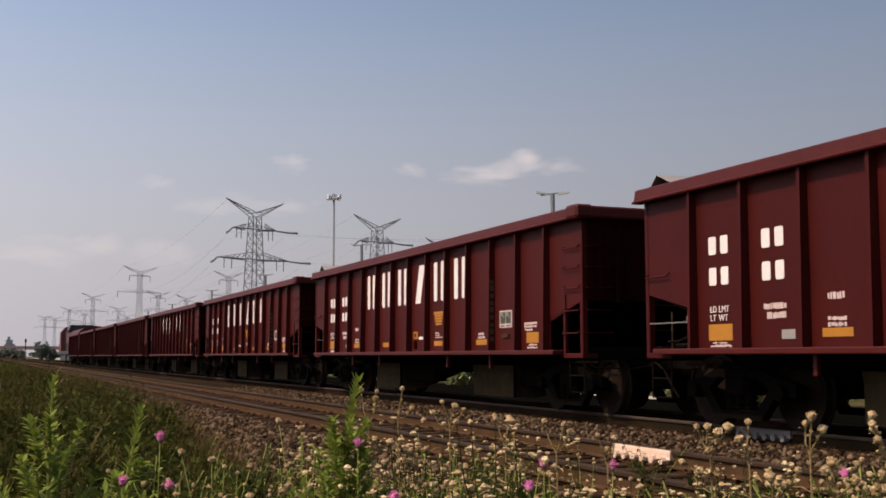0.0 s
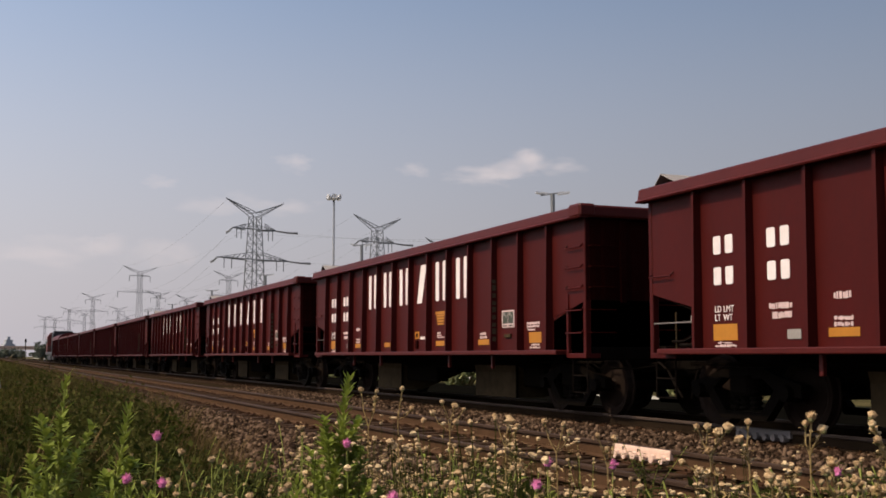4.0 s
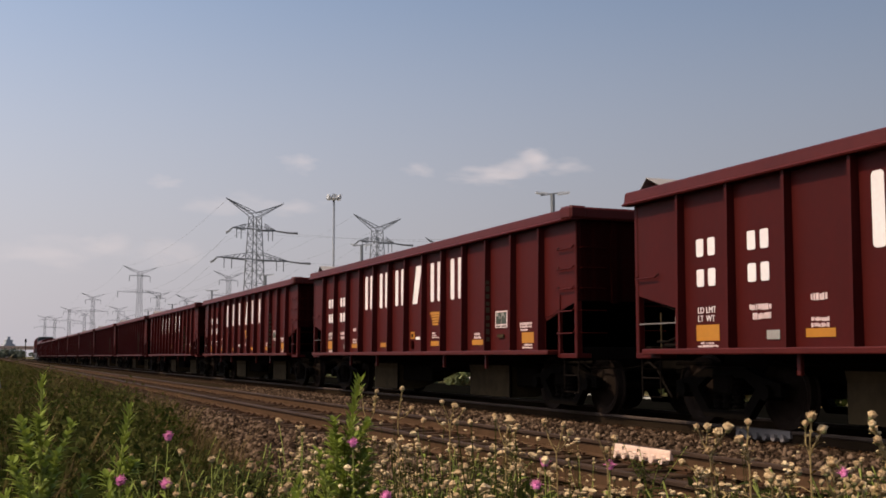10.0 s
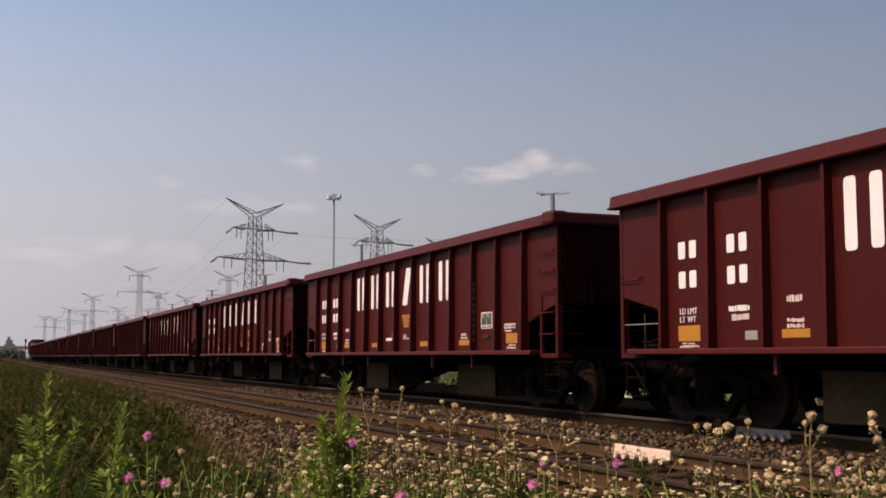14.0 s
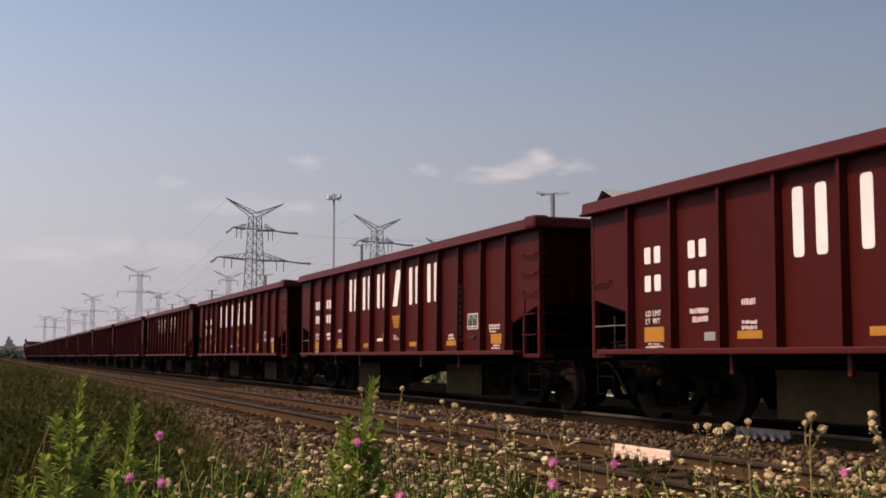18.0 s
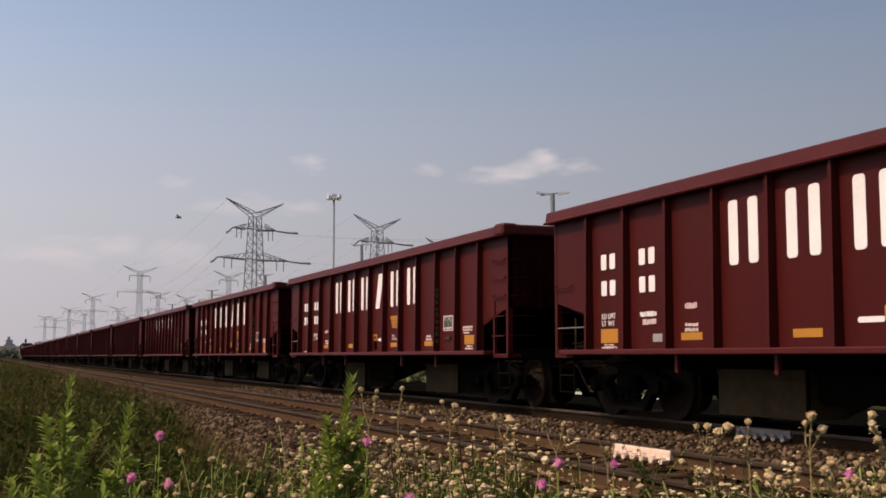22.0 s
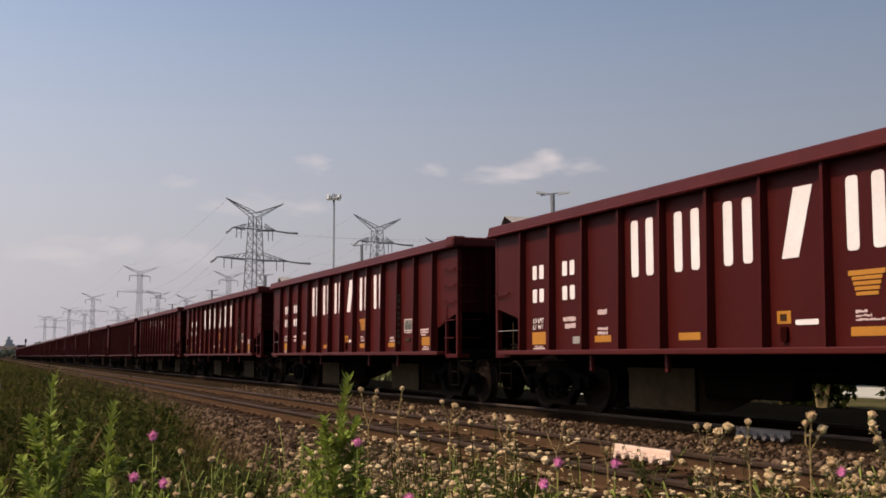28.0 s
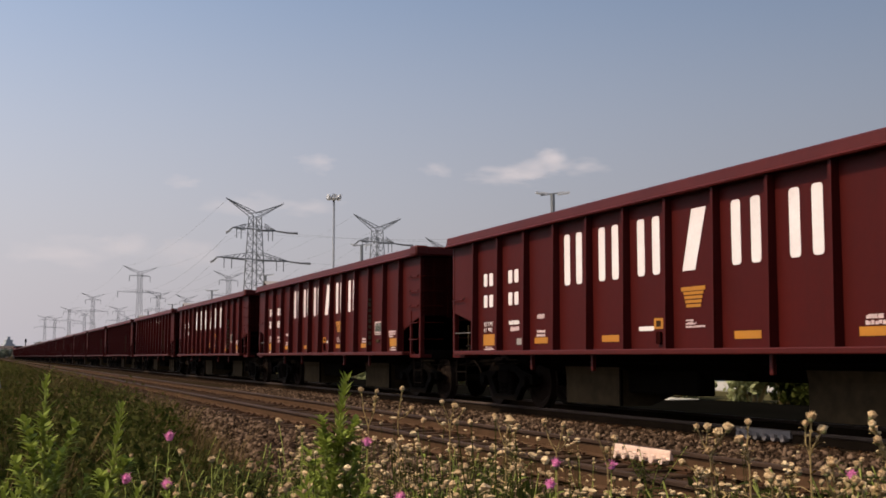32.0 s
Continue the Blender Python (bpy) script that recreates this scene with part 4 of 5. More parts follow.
def build_trailer(x, y, turn):
    """A parked white box trailer in the yard."""
    t = tagged(new("box_trailer"), "white parked box trailer in the gravel yard", "trailer", "trailers in the yard")
    t.matrix_basis = pose(x, y, -0.34, 0, 0, turn)
    part("box", Shape().box(-1.3, 1.3, -7, 7, 1.15, 4.0, 0.06), TRAILER, t)
    part("chassis", Shape().box(-0.6, 0.6, -6.8, 6.8, 0.85, 1.14), UNDER, t)
    part("side_band", Shape().box(-1.315, -1.3, -6.9, 6.9, 1.2, 2.75), CHUTE, t, "dull olive grey lower side")
    for dy in (-5.6, -4.3):
        for sx in (-1, 1):
            part("wheel", Shape().tube((sx * 0.75, dy, 0.5), (sx * 1.25, dy, 0.5), 0.5, n=20), UNDER, t)
    for sx in (-0.8, 0.8):
        part("landing_leg", Shape().box(sx - 0.07, sx + 0.07, 4.2, 4.36, 0, 1.0), UNDER, t)


for i in range(7):
    build_trailer(34 + (i % 2) * 1.5, 24 + i * 16.5, 4 * (i % 3 - 1))
for i in range(9):
    d = 640 + i * 40
    x, y, z = ray_place(-0.40 + 0.009 * i, d)
    build_bush(x, y, -0.3, (5, 5, 4 + 2 * (i % 2)), 80 + i, "distant hazy green tree beyond the line", 0.6, 900, FARTREE)


for side, d, size in ((-0.3566, 300, (2.6, 2.6, 5.4)), (-0.3475, 330, (2.4, 2.4, 4.6)), (-0.385, 520, (5, 4, 5.4))):
    x, y, z = ray_place(side, d)
    build_bush(x, y, -0.4, size, 95 + int(d), "dark green tree beside the far line", 0.3, 1500, FARTREE)


def build_overpass():
    b = tagged(new("overpass"), "pale concrete road bridge far down the line", "bridge")
    b.matrix_basis = pose(*ray_place(-0.40, 900, 0), 0, 0, 12)
    part("deck", Shape().box(-120, 60, -5, 5, 6.2, 8.2), CONCRETE, b)
    part("parapet", Shape().box(-120, 60, -5.3, -5, 8.2, 9.2), CONCRETE, b)
    for x in (-80, -50, -20, 10, 40):
        part("pier", Shape().box(x - 1, x + 1, -4, 4, -1, 6.2), CONCRETE, b)


build_overpass()


def build_far_tower():
    """A stepped building far beyond the bridge, grey with distance."""
    b = tagged(new("distant_building"), "hazy grey stepped tower building on the horizon", "building")
    b.matrix_basis = pose(*ray_place(-0.3872, 1500, -0.5), 0, 0, 15)
    part("base", Shape().box(-7, 7, -7, 7, -1, 17.6), FARWALL, b)
    part("upper_storey", Shape().box(-4.5, 4.5, -5, 5, 17.6, 23.4), FARWALL, b)
    part("roof_house", Shape().box(-2, 2, -2, 2, 23.4, 27.5), FARWALL, b)


build_far_tower()


def build_signal():
    s = tagged(new("railway_signal"), "dark railway signal on a post beside the line", "signal")
    s.matrix_basis = pose(*ray_place(-0.3717, 300, -0.3))
    part("post", Shape().tube((0, 0, 0), (0, 0, 5.4), 0.10), UNDER, s)
    part("signal_head", Shape().box(-0.25, 0.25, -0.15, 0.15, 4.9, 5.8, 0.08), UNDER, s)


build_signal()


def build_stake(x, y, h, lean):
    s = tagged(new("marker_stake", Shape().box(-0.02, 0.02, -0.02, 0.02, 0, h).mesh("marker_stake", UNDER)), "thin dark stake in the ground beside the track", "stake")
    s.matrix_basis = pose(x, y, profile(x) - 0.05, 0, lean, 0)


build_stake(*ray_place(-0.3505, 70)[:2], 1.05, 2)
build_stake(*ray_place(-0.2500, 14)[:2], 0.55, -3)


PX = np.array([-4000, -30, -6, 0, 1.2, 2.4, 3.0, 12.0])
PZ = np.array([0.3, 0.3, 0.12, 0.08, 0.0, -0.34, -0.5, -0.5])
# ---- plants ----
def leaf_blade(s, root, direction, length, width, droop):
    """One folded, tapering leaf of six faces."""
    d = Vector(direction).normalized()
    side = d.cross(Vector((0, 0, 1))).normalized() * width / 2
    pts = []
    for u, w in ((0, 0.25), (0.35, 1.0), (0.7, 0.7), (1.0, 0.03)):
        c = Vector(root) + d * length * u + Vector((0, 0, -droop * length * u * u))
        pts += [c - side * w, c + Vector((0, 0, -width * 0.12 * w)), c + side * w]
    s.add(pts, [(i * 3 + j, i * 3 + j + 1, i * 3 + j + 4, i * 3 + j + 3) for i in range(3) for j in range(2)])


def build_goldenrod(height, seed, leafy=1.0, shoots=7, reach=0.09):
    """A tall leafy weed: short curved side shoots, each with its tuft of narrow leaves, and a leafy tip."""
    rng = random.Random(seed)
    plant = tagged(new("tall_weed"), "tall bright green leafy weed with narrow pointed leaves", "weed", "tall weeds in the foreground")
    st = Shape()
    n = 10
    bend = rng.uniform(-0.008, 0.008)
    spine = [Vector((bend * (i / n) ** 2, 0.012 * math.sin(i), height * i / n)) for i in range(n + 1)]

    def at(u):
        k = min(n - 1, int(u * n))
        return spine[k].lerp(spine[k + 1], u * n - k)

    st.path(spine, 0.0085, 6, 0.0022)
    part("stem", st, STEM, plant)
    low, up = Shape(), Shape()
    count = int(120 * leafy * height / 0.8)
    for i in range(count):
        u = 0.2 + 0.8 * i / count
        a = i * 2.399 + rng.uniform(-0.3, 0.3)
        size = ((0.108 if leafy > 2 and u < 0.62 else 0.082) * (1 - 0.66 * u)) * rng.uniform(0.7, 1.25)
        rise = 0.25 + 1.4 * u ** 3
        leaf_blade(up if u > 0.72 else low, at(u), (math.cos(a), math.sin(a), rise), size, size * 0.25, 0.8 * (1 - u) + 0.1)
    for i in range(shoots):
        a, u = i * 2.4 + rng.uniform(-0.4, 0.4), 0.25 + 0.58 * i / shoots
        c = at(u)
        far = reach * (0.3 + 1.6 * (0.85 - u)) * rng.uniform(0.75, 1.25)
        out = Vector((math.cos(a), math.sin(a), 0))
        mid = c + out * far * 0.55 + Vector((0, 0, 0.3 * far))
        e = c + out * far * 0.85 + Vector((0, 0, 1.05 * far))
        part("side_shoot", Shape().path([c, mid, e], 0.0055, 5, 0.0028), STEM, plant)
        for j in range(24):
            v = 0.25 + 0.75 * (j / 23) ** 0.7
            p = c.lerp(mid, v * 2) if v < 0.5 else mid.lerp(e, v * 2 - 1)
            b = a + j * 2.4
            size = rng.uniform(0.028, 0.052) * (1.15 - 0.4 * v)
            leaf_blade(low, p, (math.cos(b) + out.x * 0.5, math.sin(b) + out.y * 0.5, 0.35 + 0.9 * v), size, size * 0.42, 0.35)
    part("leaves", low, LEAF, plant)
    part("leaf_tip", up, LEAF, plant)
    return plant


def head_mesh(seed, r, mat, tuft):
    """A ragged round flower head on a narrow cup of sepals; a high tuft gives the brush of a thistle."""
    rng = np.random.default_rng(seed)
    n = 9
    levels = ((-1.15, 0.2), (-0.85, 0.5), (-0.45, 0.62), (-0.2, 0.86), (0.35 * tuft, 1.0), (0.85 * tuft, 0.78), (1.15 * tuft, 0.30))
    rings = []
    for z, q in levels:
        rag = 0.28 if z > 0 else 0.06
        rings.append([(r * q * rng.uniform(1 - rag, 1 + rag) * math.cos(2 * math.pi * k / n), r * q * rng.uniform(1 - rag, 1 + rag) * math.sin(2 * math.pi * k / n),
                       r * (z + rng.uniform(-rag, rag) * 0.7)) for k in range(n)])
    s = Shape().rings(rings)
    # loose florets standing out of the cushion
    brush = 46 if tuft > 1.2 else 22
    for i in range(brush):
        a, q = i * 2.399, math.sqrt((i + 0.5) / brush)
        d = Vector((math.cos(a) * q, math.sin(a) * q, 1.1 - 0.8 * q * q)).normalized()
        c = Vector((math.cos(a) * q * r * 0.8, math.sin(a) * q * r * 0.8, r * tuft * (0.95 - 0.6 * q * q)))
        w = d.orthogonal().normalized() * r * (0.13 if tuft > 1.2 else 0.2)
        v = d.cross(w)
        e = c + d * r * (rng.uniform(0.5, 1.5) if tuft > 1.2 else rng.uniform(0.3, 0.75))
        s.add([c - w - v * 0.6, c + w - v * 0.6, c + v, e], [(0, 1, 3), (1, 2, 3), (2, 0, 3), (0, 2, 1)])
    me = s.mesh("flower_head", mat)
    me.materials.append(SEPAL)
    for p in me.polygons:
        if p.center.z < -0.36 * r:
            p.material_index = 1
    return me


HEADS = [head_mesh(i, r, BLOOM, f) for i, (r, f) in enumerate(((0.0064, 0.85), (0.0054, 1.0), (0.0074, 0.75), (0.0048, 1.0)))]
PINK_HEADS = [head_mesh(20 + i, 0.0078, PINK, 1.25) for i in range(2)]


def build_flower(height, seed, pink=False):
    rng = random.Random(seed)
    if pink:
        plant = tagged(new("thistle"), "thin thistle with small magenta pink blooms", "thistle", "thistles in the foreground")
    else:
        plant = tagged(new("wildflower"), "dry brownish wildflower with cream seed heads", "wildflower", "cream wildflowers in the foreground")
    st = Shape()
    sway = 0.004 if pink else 0.02
    fork = Vector((rng.uniform(-sway, sway), rng.uniform(-sway, sway), height * 0.62))
    st.path([(0, 0, -0.5), (0, 0, -0.05), fork * 0.5 + Vector((0.004, 0.003, 0)), fork], 0.0018, 5, 0.0013)
    crotch = st.last
    tips = []
    for i in range(1 if pink else rng.randint(3, 6)):
        a = i * 2.4 + rng.random()
        reach = rng.uniform(0.004, 0.016) if pink else rng.uniform(0.02, 0.10)
        tip = Vector((fork.x + math.cos(a) * reach, fork.y + math.sin(a) * reach, height * rng.uniform(0.97 if pink else 0.80, 1.0)))
        mid = fork.lerp(tip, 0.5) + Vector((math.cos(a), math.sin(a), 0)) * (0.003 if pink else 0.012)
        st.path([fork, mid, tip], 0.0011, 5, start=crotch)
        tips.append(tip)
    part("stem", st.mesh("stem", STEM if pink or seed % 2 else HERB, merge=True), None, plant)
    lv = Shape()
    for i in range(48):
        a, z = i * 2.4, height * (0.25 + 0.62 * i / 48)
        root = fork * (z / fork.z) if z < fork.z else fork.lerp(tips[i % len(tips)], (z - fork.z) / (height * 0.3))
        leaf_blade(lv, root, (math.cos(a), math.sin(a), 0.9), rng.uniform(0.022, 0.05), 0.0085, 0.6)
    part("leaves", lv, LEAF if pink or seed % 3 else DRYSTEM, plant)
    for tip in tips:
        m = rng.choice(PINK_HEADS if pink else HEADS)
        part("flower_head", m, None, plant, at=Matrix.Translation(tip) @ pose(0, 0, 0, rng.uniform(-25, 25), rng.uniform(-25, 25), rng.uniform(0, 180)))
    return plant


WEEDS = []
weed_a, weed_b, weed_c = build_goldenrod(0.80, 1, 1.1, 24, 0.14), build_goldenrod(0.72, 2, 1.5, 14, 0.07), build_goldenrod(0.80, 3, 2.3, 40, 0.125)
for w, (s, d, h) in zip((weed_a, weed_b, weed_c), ((-0.3525, 2.5, 0.88), (-0.3147, 2.4, 0.818), (-0.120, 2.5, 0.880))):
    x, y, _ = ray_place(s, d)
    top = 0.80 if w is not weed_b else 0.72
    w.matrix_basis = pose(x, y, h - top, 0, 0, 0)
    WEEDS.append(w)
for s, d, h, src in ((-0.12, 2.2, 0.68, weed_b), (-0.10, 2.0, 0.62, weed_a), (-0.335, 2.2, 0.62, weed_a), (-0.29, 4.2, 0.54, weed_c),
                     (-0.392, 2.1, 0.69, weed_a), (-0.376, 2.0, 0.68, weed_b), (-0.298, 2.1, 0.675, weed_a), (-0.272, 2.2, 0.66, weed_b), (-0.255, 2.0, 0.68, weed_a)):
    x, y, _ = ray_place(s, d)
    WEEDS.append(copy_thing(src, pose(x, y, h - (0.72 if src is weed_b else 0.80), 0, 0, 50 * len(WEEDS))))



def build_herb(seed):
    """A low bushy herb: several leaning shoots with broad short leaves."""
    rng = random.Random(seed)
    herb = tagged(new("low_herb"), "low bushy dark green herb beside the ballast", "herb", "low herbs beside the ballast")
    for i in range(6):
        a = i * 1.05 + rng.random()
        out = rng.uniform(0.08, 0.24)
        top = Vector((math.cos(a) * out, math.sin(a) * out, rng.uniform(0.36, 0.5)))
        mid = Vector((math.cos(a) * out * 0.35, math.sin(a) * out * 0.35, 0.24))
        shoot = part("shoot", Shape().path([(0, 0, 0), mid, top], 0.004, 5, 0.002), STEM, herb)
        lv = Shape()
        for j in range(26):
            u = 0.15 + 0.85 * j / 26
            c = Vector((0, 0, 0)).lerp(mid, u * 2) if u < 0.5 else mid.lerp(top, u * 2 - 1)
            b = j * 2.4
            leaf_blade(lv, c, (math.cos(b), math.sin(b), 0.35), 0.075 * (1.2 - 0.6 * u), 0.026, 0.5)
        part("leaves", lv, HERB, shoot)
    return herb


herb_models = [build_herb(300 + i) for i in range(3)]
herb_rng = random.Random(8)
for i in range(48):
    d = herb_rng.uniform(3.0, 7.5)
    s = herb_rng.uniform(-0.40, -0.13) if i % 4 else herb_rng.uniform(-0.15, 0.42)
    x, y, _ = ray_place(s, d)
    m = pose(x, y, 0.92 - d * herb_rng.uniform(0.066, 0.112) - 0.5, 0, 0, herb_rng.uniform(0, 360))
    if i < 3:
        herb_models[i].matrix_basis = m
    else:
        copy_thing(herb_models[i % 3], m)
for i in range(9):
    d, s = herb_rng.uniform(1.9, 2.5), herb_rng.uniform(0.22, 0.43)
    x, y, _ = ray_place(s, d)
    copy_thing(herb_models[i % 3], pose(x, y, 0.92 - d * herb_rng.uniform(0.09, 0.118) - 0.5, 0, 0, herb_rng.uniform(0, 360)))

flower_models = [build_flower(0.62 + 0.04 * (i % 3), 60 + i) for i in range(6)]
rng0 = random.Random(11)
spots = []
for i in range(80):
    d = rng0.uniform(1.9, 4.4)
    s = rng0.uniform(-0.17, 0.44)
    spots.append((s, d))
NEAR = len(spots)
for i in range(15):
    spots.append((rng0.uniform(0.25, 0.42), rng0.uniform(1.6, 2.3)))
for i in range(9):
    spots.append((rng0.uniform(-0.28, -0.12), rng0.uniform(2.2, 3.0)))
for i, (s, d) in enumerate(spots):
    x, y, _ = ray_place(s, d)
    tip = 0.92 - d * (0.048 + 0.034 * min(1, max(0, (s - 0.05) / 0.12)) + 0.07 * rng0.random() ** 0.7)
    if 0.135 < s < 0.215:
        tip = min(tip, 0.92 - d * 0.1)
    if i >= NEAR:
        tip = 0.92 - d * rng0.uniform(0.078, 0.122)
    src = flower_models[i % 6]
    h = 0.62 + 0.04 * (i % 3)
    m = pose(x, y, tip - h, 0, 0, rng0.uniform(0, 360))
    if i < 6:
        src.matrix_basis = m
    else:
        copy_thing(src, m)


def build_cluster(depth, fork, heads, seed):
    """A branched dry flower: sideways slope and fall of the fork and of each head from the eye's level, at a depth."""
    rng = random.Random(seed)
    plant = tagged(new("wildflower"), "branched dry wildflower with a cluster of cream seed heads", "wildflower", "cream wildflowers in the foreground")
    spot = lambda s, fall: Vector(ray_place(s, depth, EYE[2] - fall * depth))
    base = spot(fork[0] + rng.uniform(-0.01, 0.01), fork[1] + 0.25)
    plant.matrix_basis = Matrix.Translation(base)
    f = spot(*fork) - base
    st = Shape()
    st.path([(0, 0, -0.25), (0, 0, 0), f * 0.5 + Vector((0.006, 0.004, 0)), f], 0.0022, 5, 0.0016)
    crotch = st.last
    lv = Shape()
    for s_, fall in heads:
        tip = spot(s_, fall) - base + Vector((0, rng.uniform(-0.02, 0.02), 0))
        mid = f.lerp(tip, 0.5) + Vector((rng.uniform(-0.006, 0.006), 0, -0.004))
        st.path([f, mid, tip], 0.0014, 5, start=crotch)
        part("flower_head", HEADS[rng.randrange(3)], None, plant, at=Matrix.Translation(tip) @ pose(0, 0, 0, rng.uniform(-25, 25), rng.uniform(-25, 25), rng.uniform(0, 180)) @ Matrix.Scale(rng.uniform(0.85, 1.1), 4))
        for j in range(5):
            leaf_blade(lv, f.lerp(tip, j / 5), (math.cos(j * 2.4), math.sin(j * 2.4), 0.9), rng.uniform(0.016, 0.03), 0.006, 0.5)
    for j in range(16):
        leaf_blade(lv, f * (j / 16), (math.cos(j * 2.4), math.sin(j * 2.4), 0.8), rng.uniform(0.03, 0.06), 0.009, 0.6)
    part("stem", st.mesh("stem", DRYSTEM, merge=True), None, plant)
    part("leaves", lv, DRYSTEM, plant)


for i, (d, fork, heads) in enumerate((
        (1.8, (0.236, 0.089), ((0.230, 0.063), (0.238, 0.063), (0.243, 0.067), (0.253, 0.063))),
        (1.7, (0.270, 0.093), ((0.272, 0.059), (0.258, 0.073))),
        (1.7, (0.324, 0.088), ((0.321, 0.053), (0.323, 0.060), (0.331, 0.064))),
        (1.6, (0.396, 0.095), ((0.377, 0.060), (0.388, 0.053), (0.385, 0.065), (0.378, 0.074))),
        (1.8, (0.240, 0.105), ((0.236, 0.083), (0.215, 0.094), (0.222, 0.10))),
        (2.6, (-0.066, 0.062), ((-0.071, 0.030), (-0.061, 0.031), (-0.058, 0.038))),
        (2.6, (-0.040, 0.056), ((-0.036, 0.029), (-0.030, 0.046))),
        (2.8, (0.006, 0.066), ((0.0, 0.041), (0.010, 0.044), (0.018, 0.047), (-0.008, 0.05))),
        (2.5, (0.055, 0.08), ((0.047, 0.053), (0.060, 0.055), (0.064, 0.062))),
        (2.4, (0.10, 0.085), ((0.093, 0.058), (0.105, 0.060), (0.113, 0.067))),
        (2.2, (0.145, 0.098), ((0.137, 0.070), (0.150, 0.072), (0.145, 0.082))),
        (1.4, (0.345, 0.125), ((0.330, 0.100), (0.346, 0.094), (0.355, 0.108))),
        (1.4, (0.375, 0.13), ((0.366, 0.112), (0.384, 0.104), (0.391, 0.118))),
        (1.5, (0.29, 0.13), ((0.282, 0.105), (0.295, 0.112), (0.305, 0.100))))):
    build_cluster(d, fork, heads, 500 + i)
thistle_models = [build_flower(0.62, 90 + i, True) for i in range(3)]
PINKS = [(-0.252, 2.3, 770), (-0.075, 2.4, 785), (-0.276, 2.2, 846), (-0.241, 2.2, 852), (0.096, 2.3, 820), (0.086, 2.1, 855), (0.148, 2.3, 818), (0.353, 2.3, 838), (-0.043, 2.0, 878)]
THISTLES = []
for i, (s, d, row) in enumerate(PINKS):
    x, y, _ = ray_place(s, d)
    m = pose(x, y, 0.92 - (row - 632) / 1980 * d - 0.62, 0, 0, 40 * i)
    if i < 3:
        thistle_models[i].matrix_basis = m
        THISTLES.append(thistle_models[i])
    else:
        THISTLES.append(copy_thing(thistle_models[i % 3], m))


# ---- grass and stones, too many to count ----
def build_seed_heads(count, seed):
    """The thick of the cream flowers: ragged heads on hair-thin stalks."""
    rng = np.random.default_rng(seed)
    d = 2.0 + 4.5 * rng.random(count)
    s = -0.13 + 0.57 * rng.random(count) ** 1.25
    x, y = d * (0.3761 + 0.9266 * s), d * (0.9266 - 0.3761 * s)
    bare = 0.022 * ((s > 0.135) & (s < 0.215))     # the joint bars show through a thin place
    z = 0.92 - d * (0.048 + bare + 0.03 * np.clip((s - 0.05) / 0.15, 0, 1) + 0.08 * rng.random(count) ** 0.6)
    heads, stalks, blades = Shape(), Shape(), Shape()
    last = (x[0], y[0], z[0])
    for px, py, pz in zip(x, y, z):
        # many heads crowd beside the one before
        if rng.random() < 0.4:
            px, py, pz = last[0] + rng.normal(0, 0.016), last[1] + rng.normal(0, 0.016), last[2] + rng.normal(0, 0.008)
        last = (px, py, pz)
        r = rng.uniform(0.004, 0.0096)
        wide, tall = rng.uniform(0.8, 1.5), rng.uniform(0.5, 1.2)
        n = 7
        lo = [(px + wide * r * 0.6 * math.cos(k * 6.283 / n), py + r * 0.6 * math.sin(k * 6.283 / n), pz - r * tall * 0.6) for k in range(n)]
        mid = [(px + wide * r * rng.uniform(0.7, 1.3) * math.cos(k * 6.283 / n), py + r * rng.uniform(0.7, 1.3) * math.sin(k * 6.283 / n), pz + r * rng.uniform(-0.1, 0.35)) for k in range(n)]
        top = [(px + r * 0.5 * math.cos(k * 6.283 / n), py + r * 0.5 * math.sin(k * 6.283 / n), pz + r * tall * rng.uniform(0.5, 1.0)) for k in range(n)]
        heads.rings([lo, mid, top])
        bx, by = px + rng.uniform(-0.08, 0.08), py + rng.uniform(-0.08, 0.08)
        root = Vector((bx, by, min(pz - 0.3, float(np.interp(bx, PX, PZ)) - 0.02)))
        stalks.tube(root, (px, py, pz), 0.0011, 0.0008, 3)
        for k in range(7):
            leaf_blade(blades, root.lerp(Vector((px, py, pz)), 1 - 0.04 - 0.07 * k), (math.cos(k * 2.4 + px * 50), math.sin(k * 2.4 + px * 50), 0.8), 0.035, 0.006, 0.5)
    tagged(new("seed_heads", heads.mesh("seed_heads", BLOOM)), "cream dry flower heads crowding the verge", "wildflowers", kind="stuff")
    tagged(new("stalk_leaves", blades.mesh("stalk_leaves", DRYSTEM)), "narrow straw-coloured leaves on the flower stalks", "wildflowers", kind="stuff")
    tagged(new("flower_stalks", stalks.mesh("flower_stalks", HERB)), "thin dull green flower stalks", "wildflowers", kind="stuff")


build_seed_heads(1050, 77)


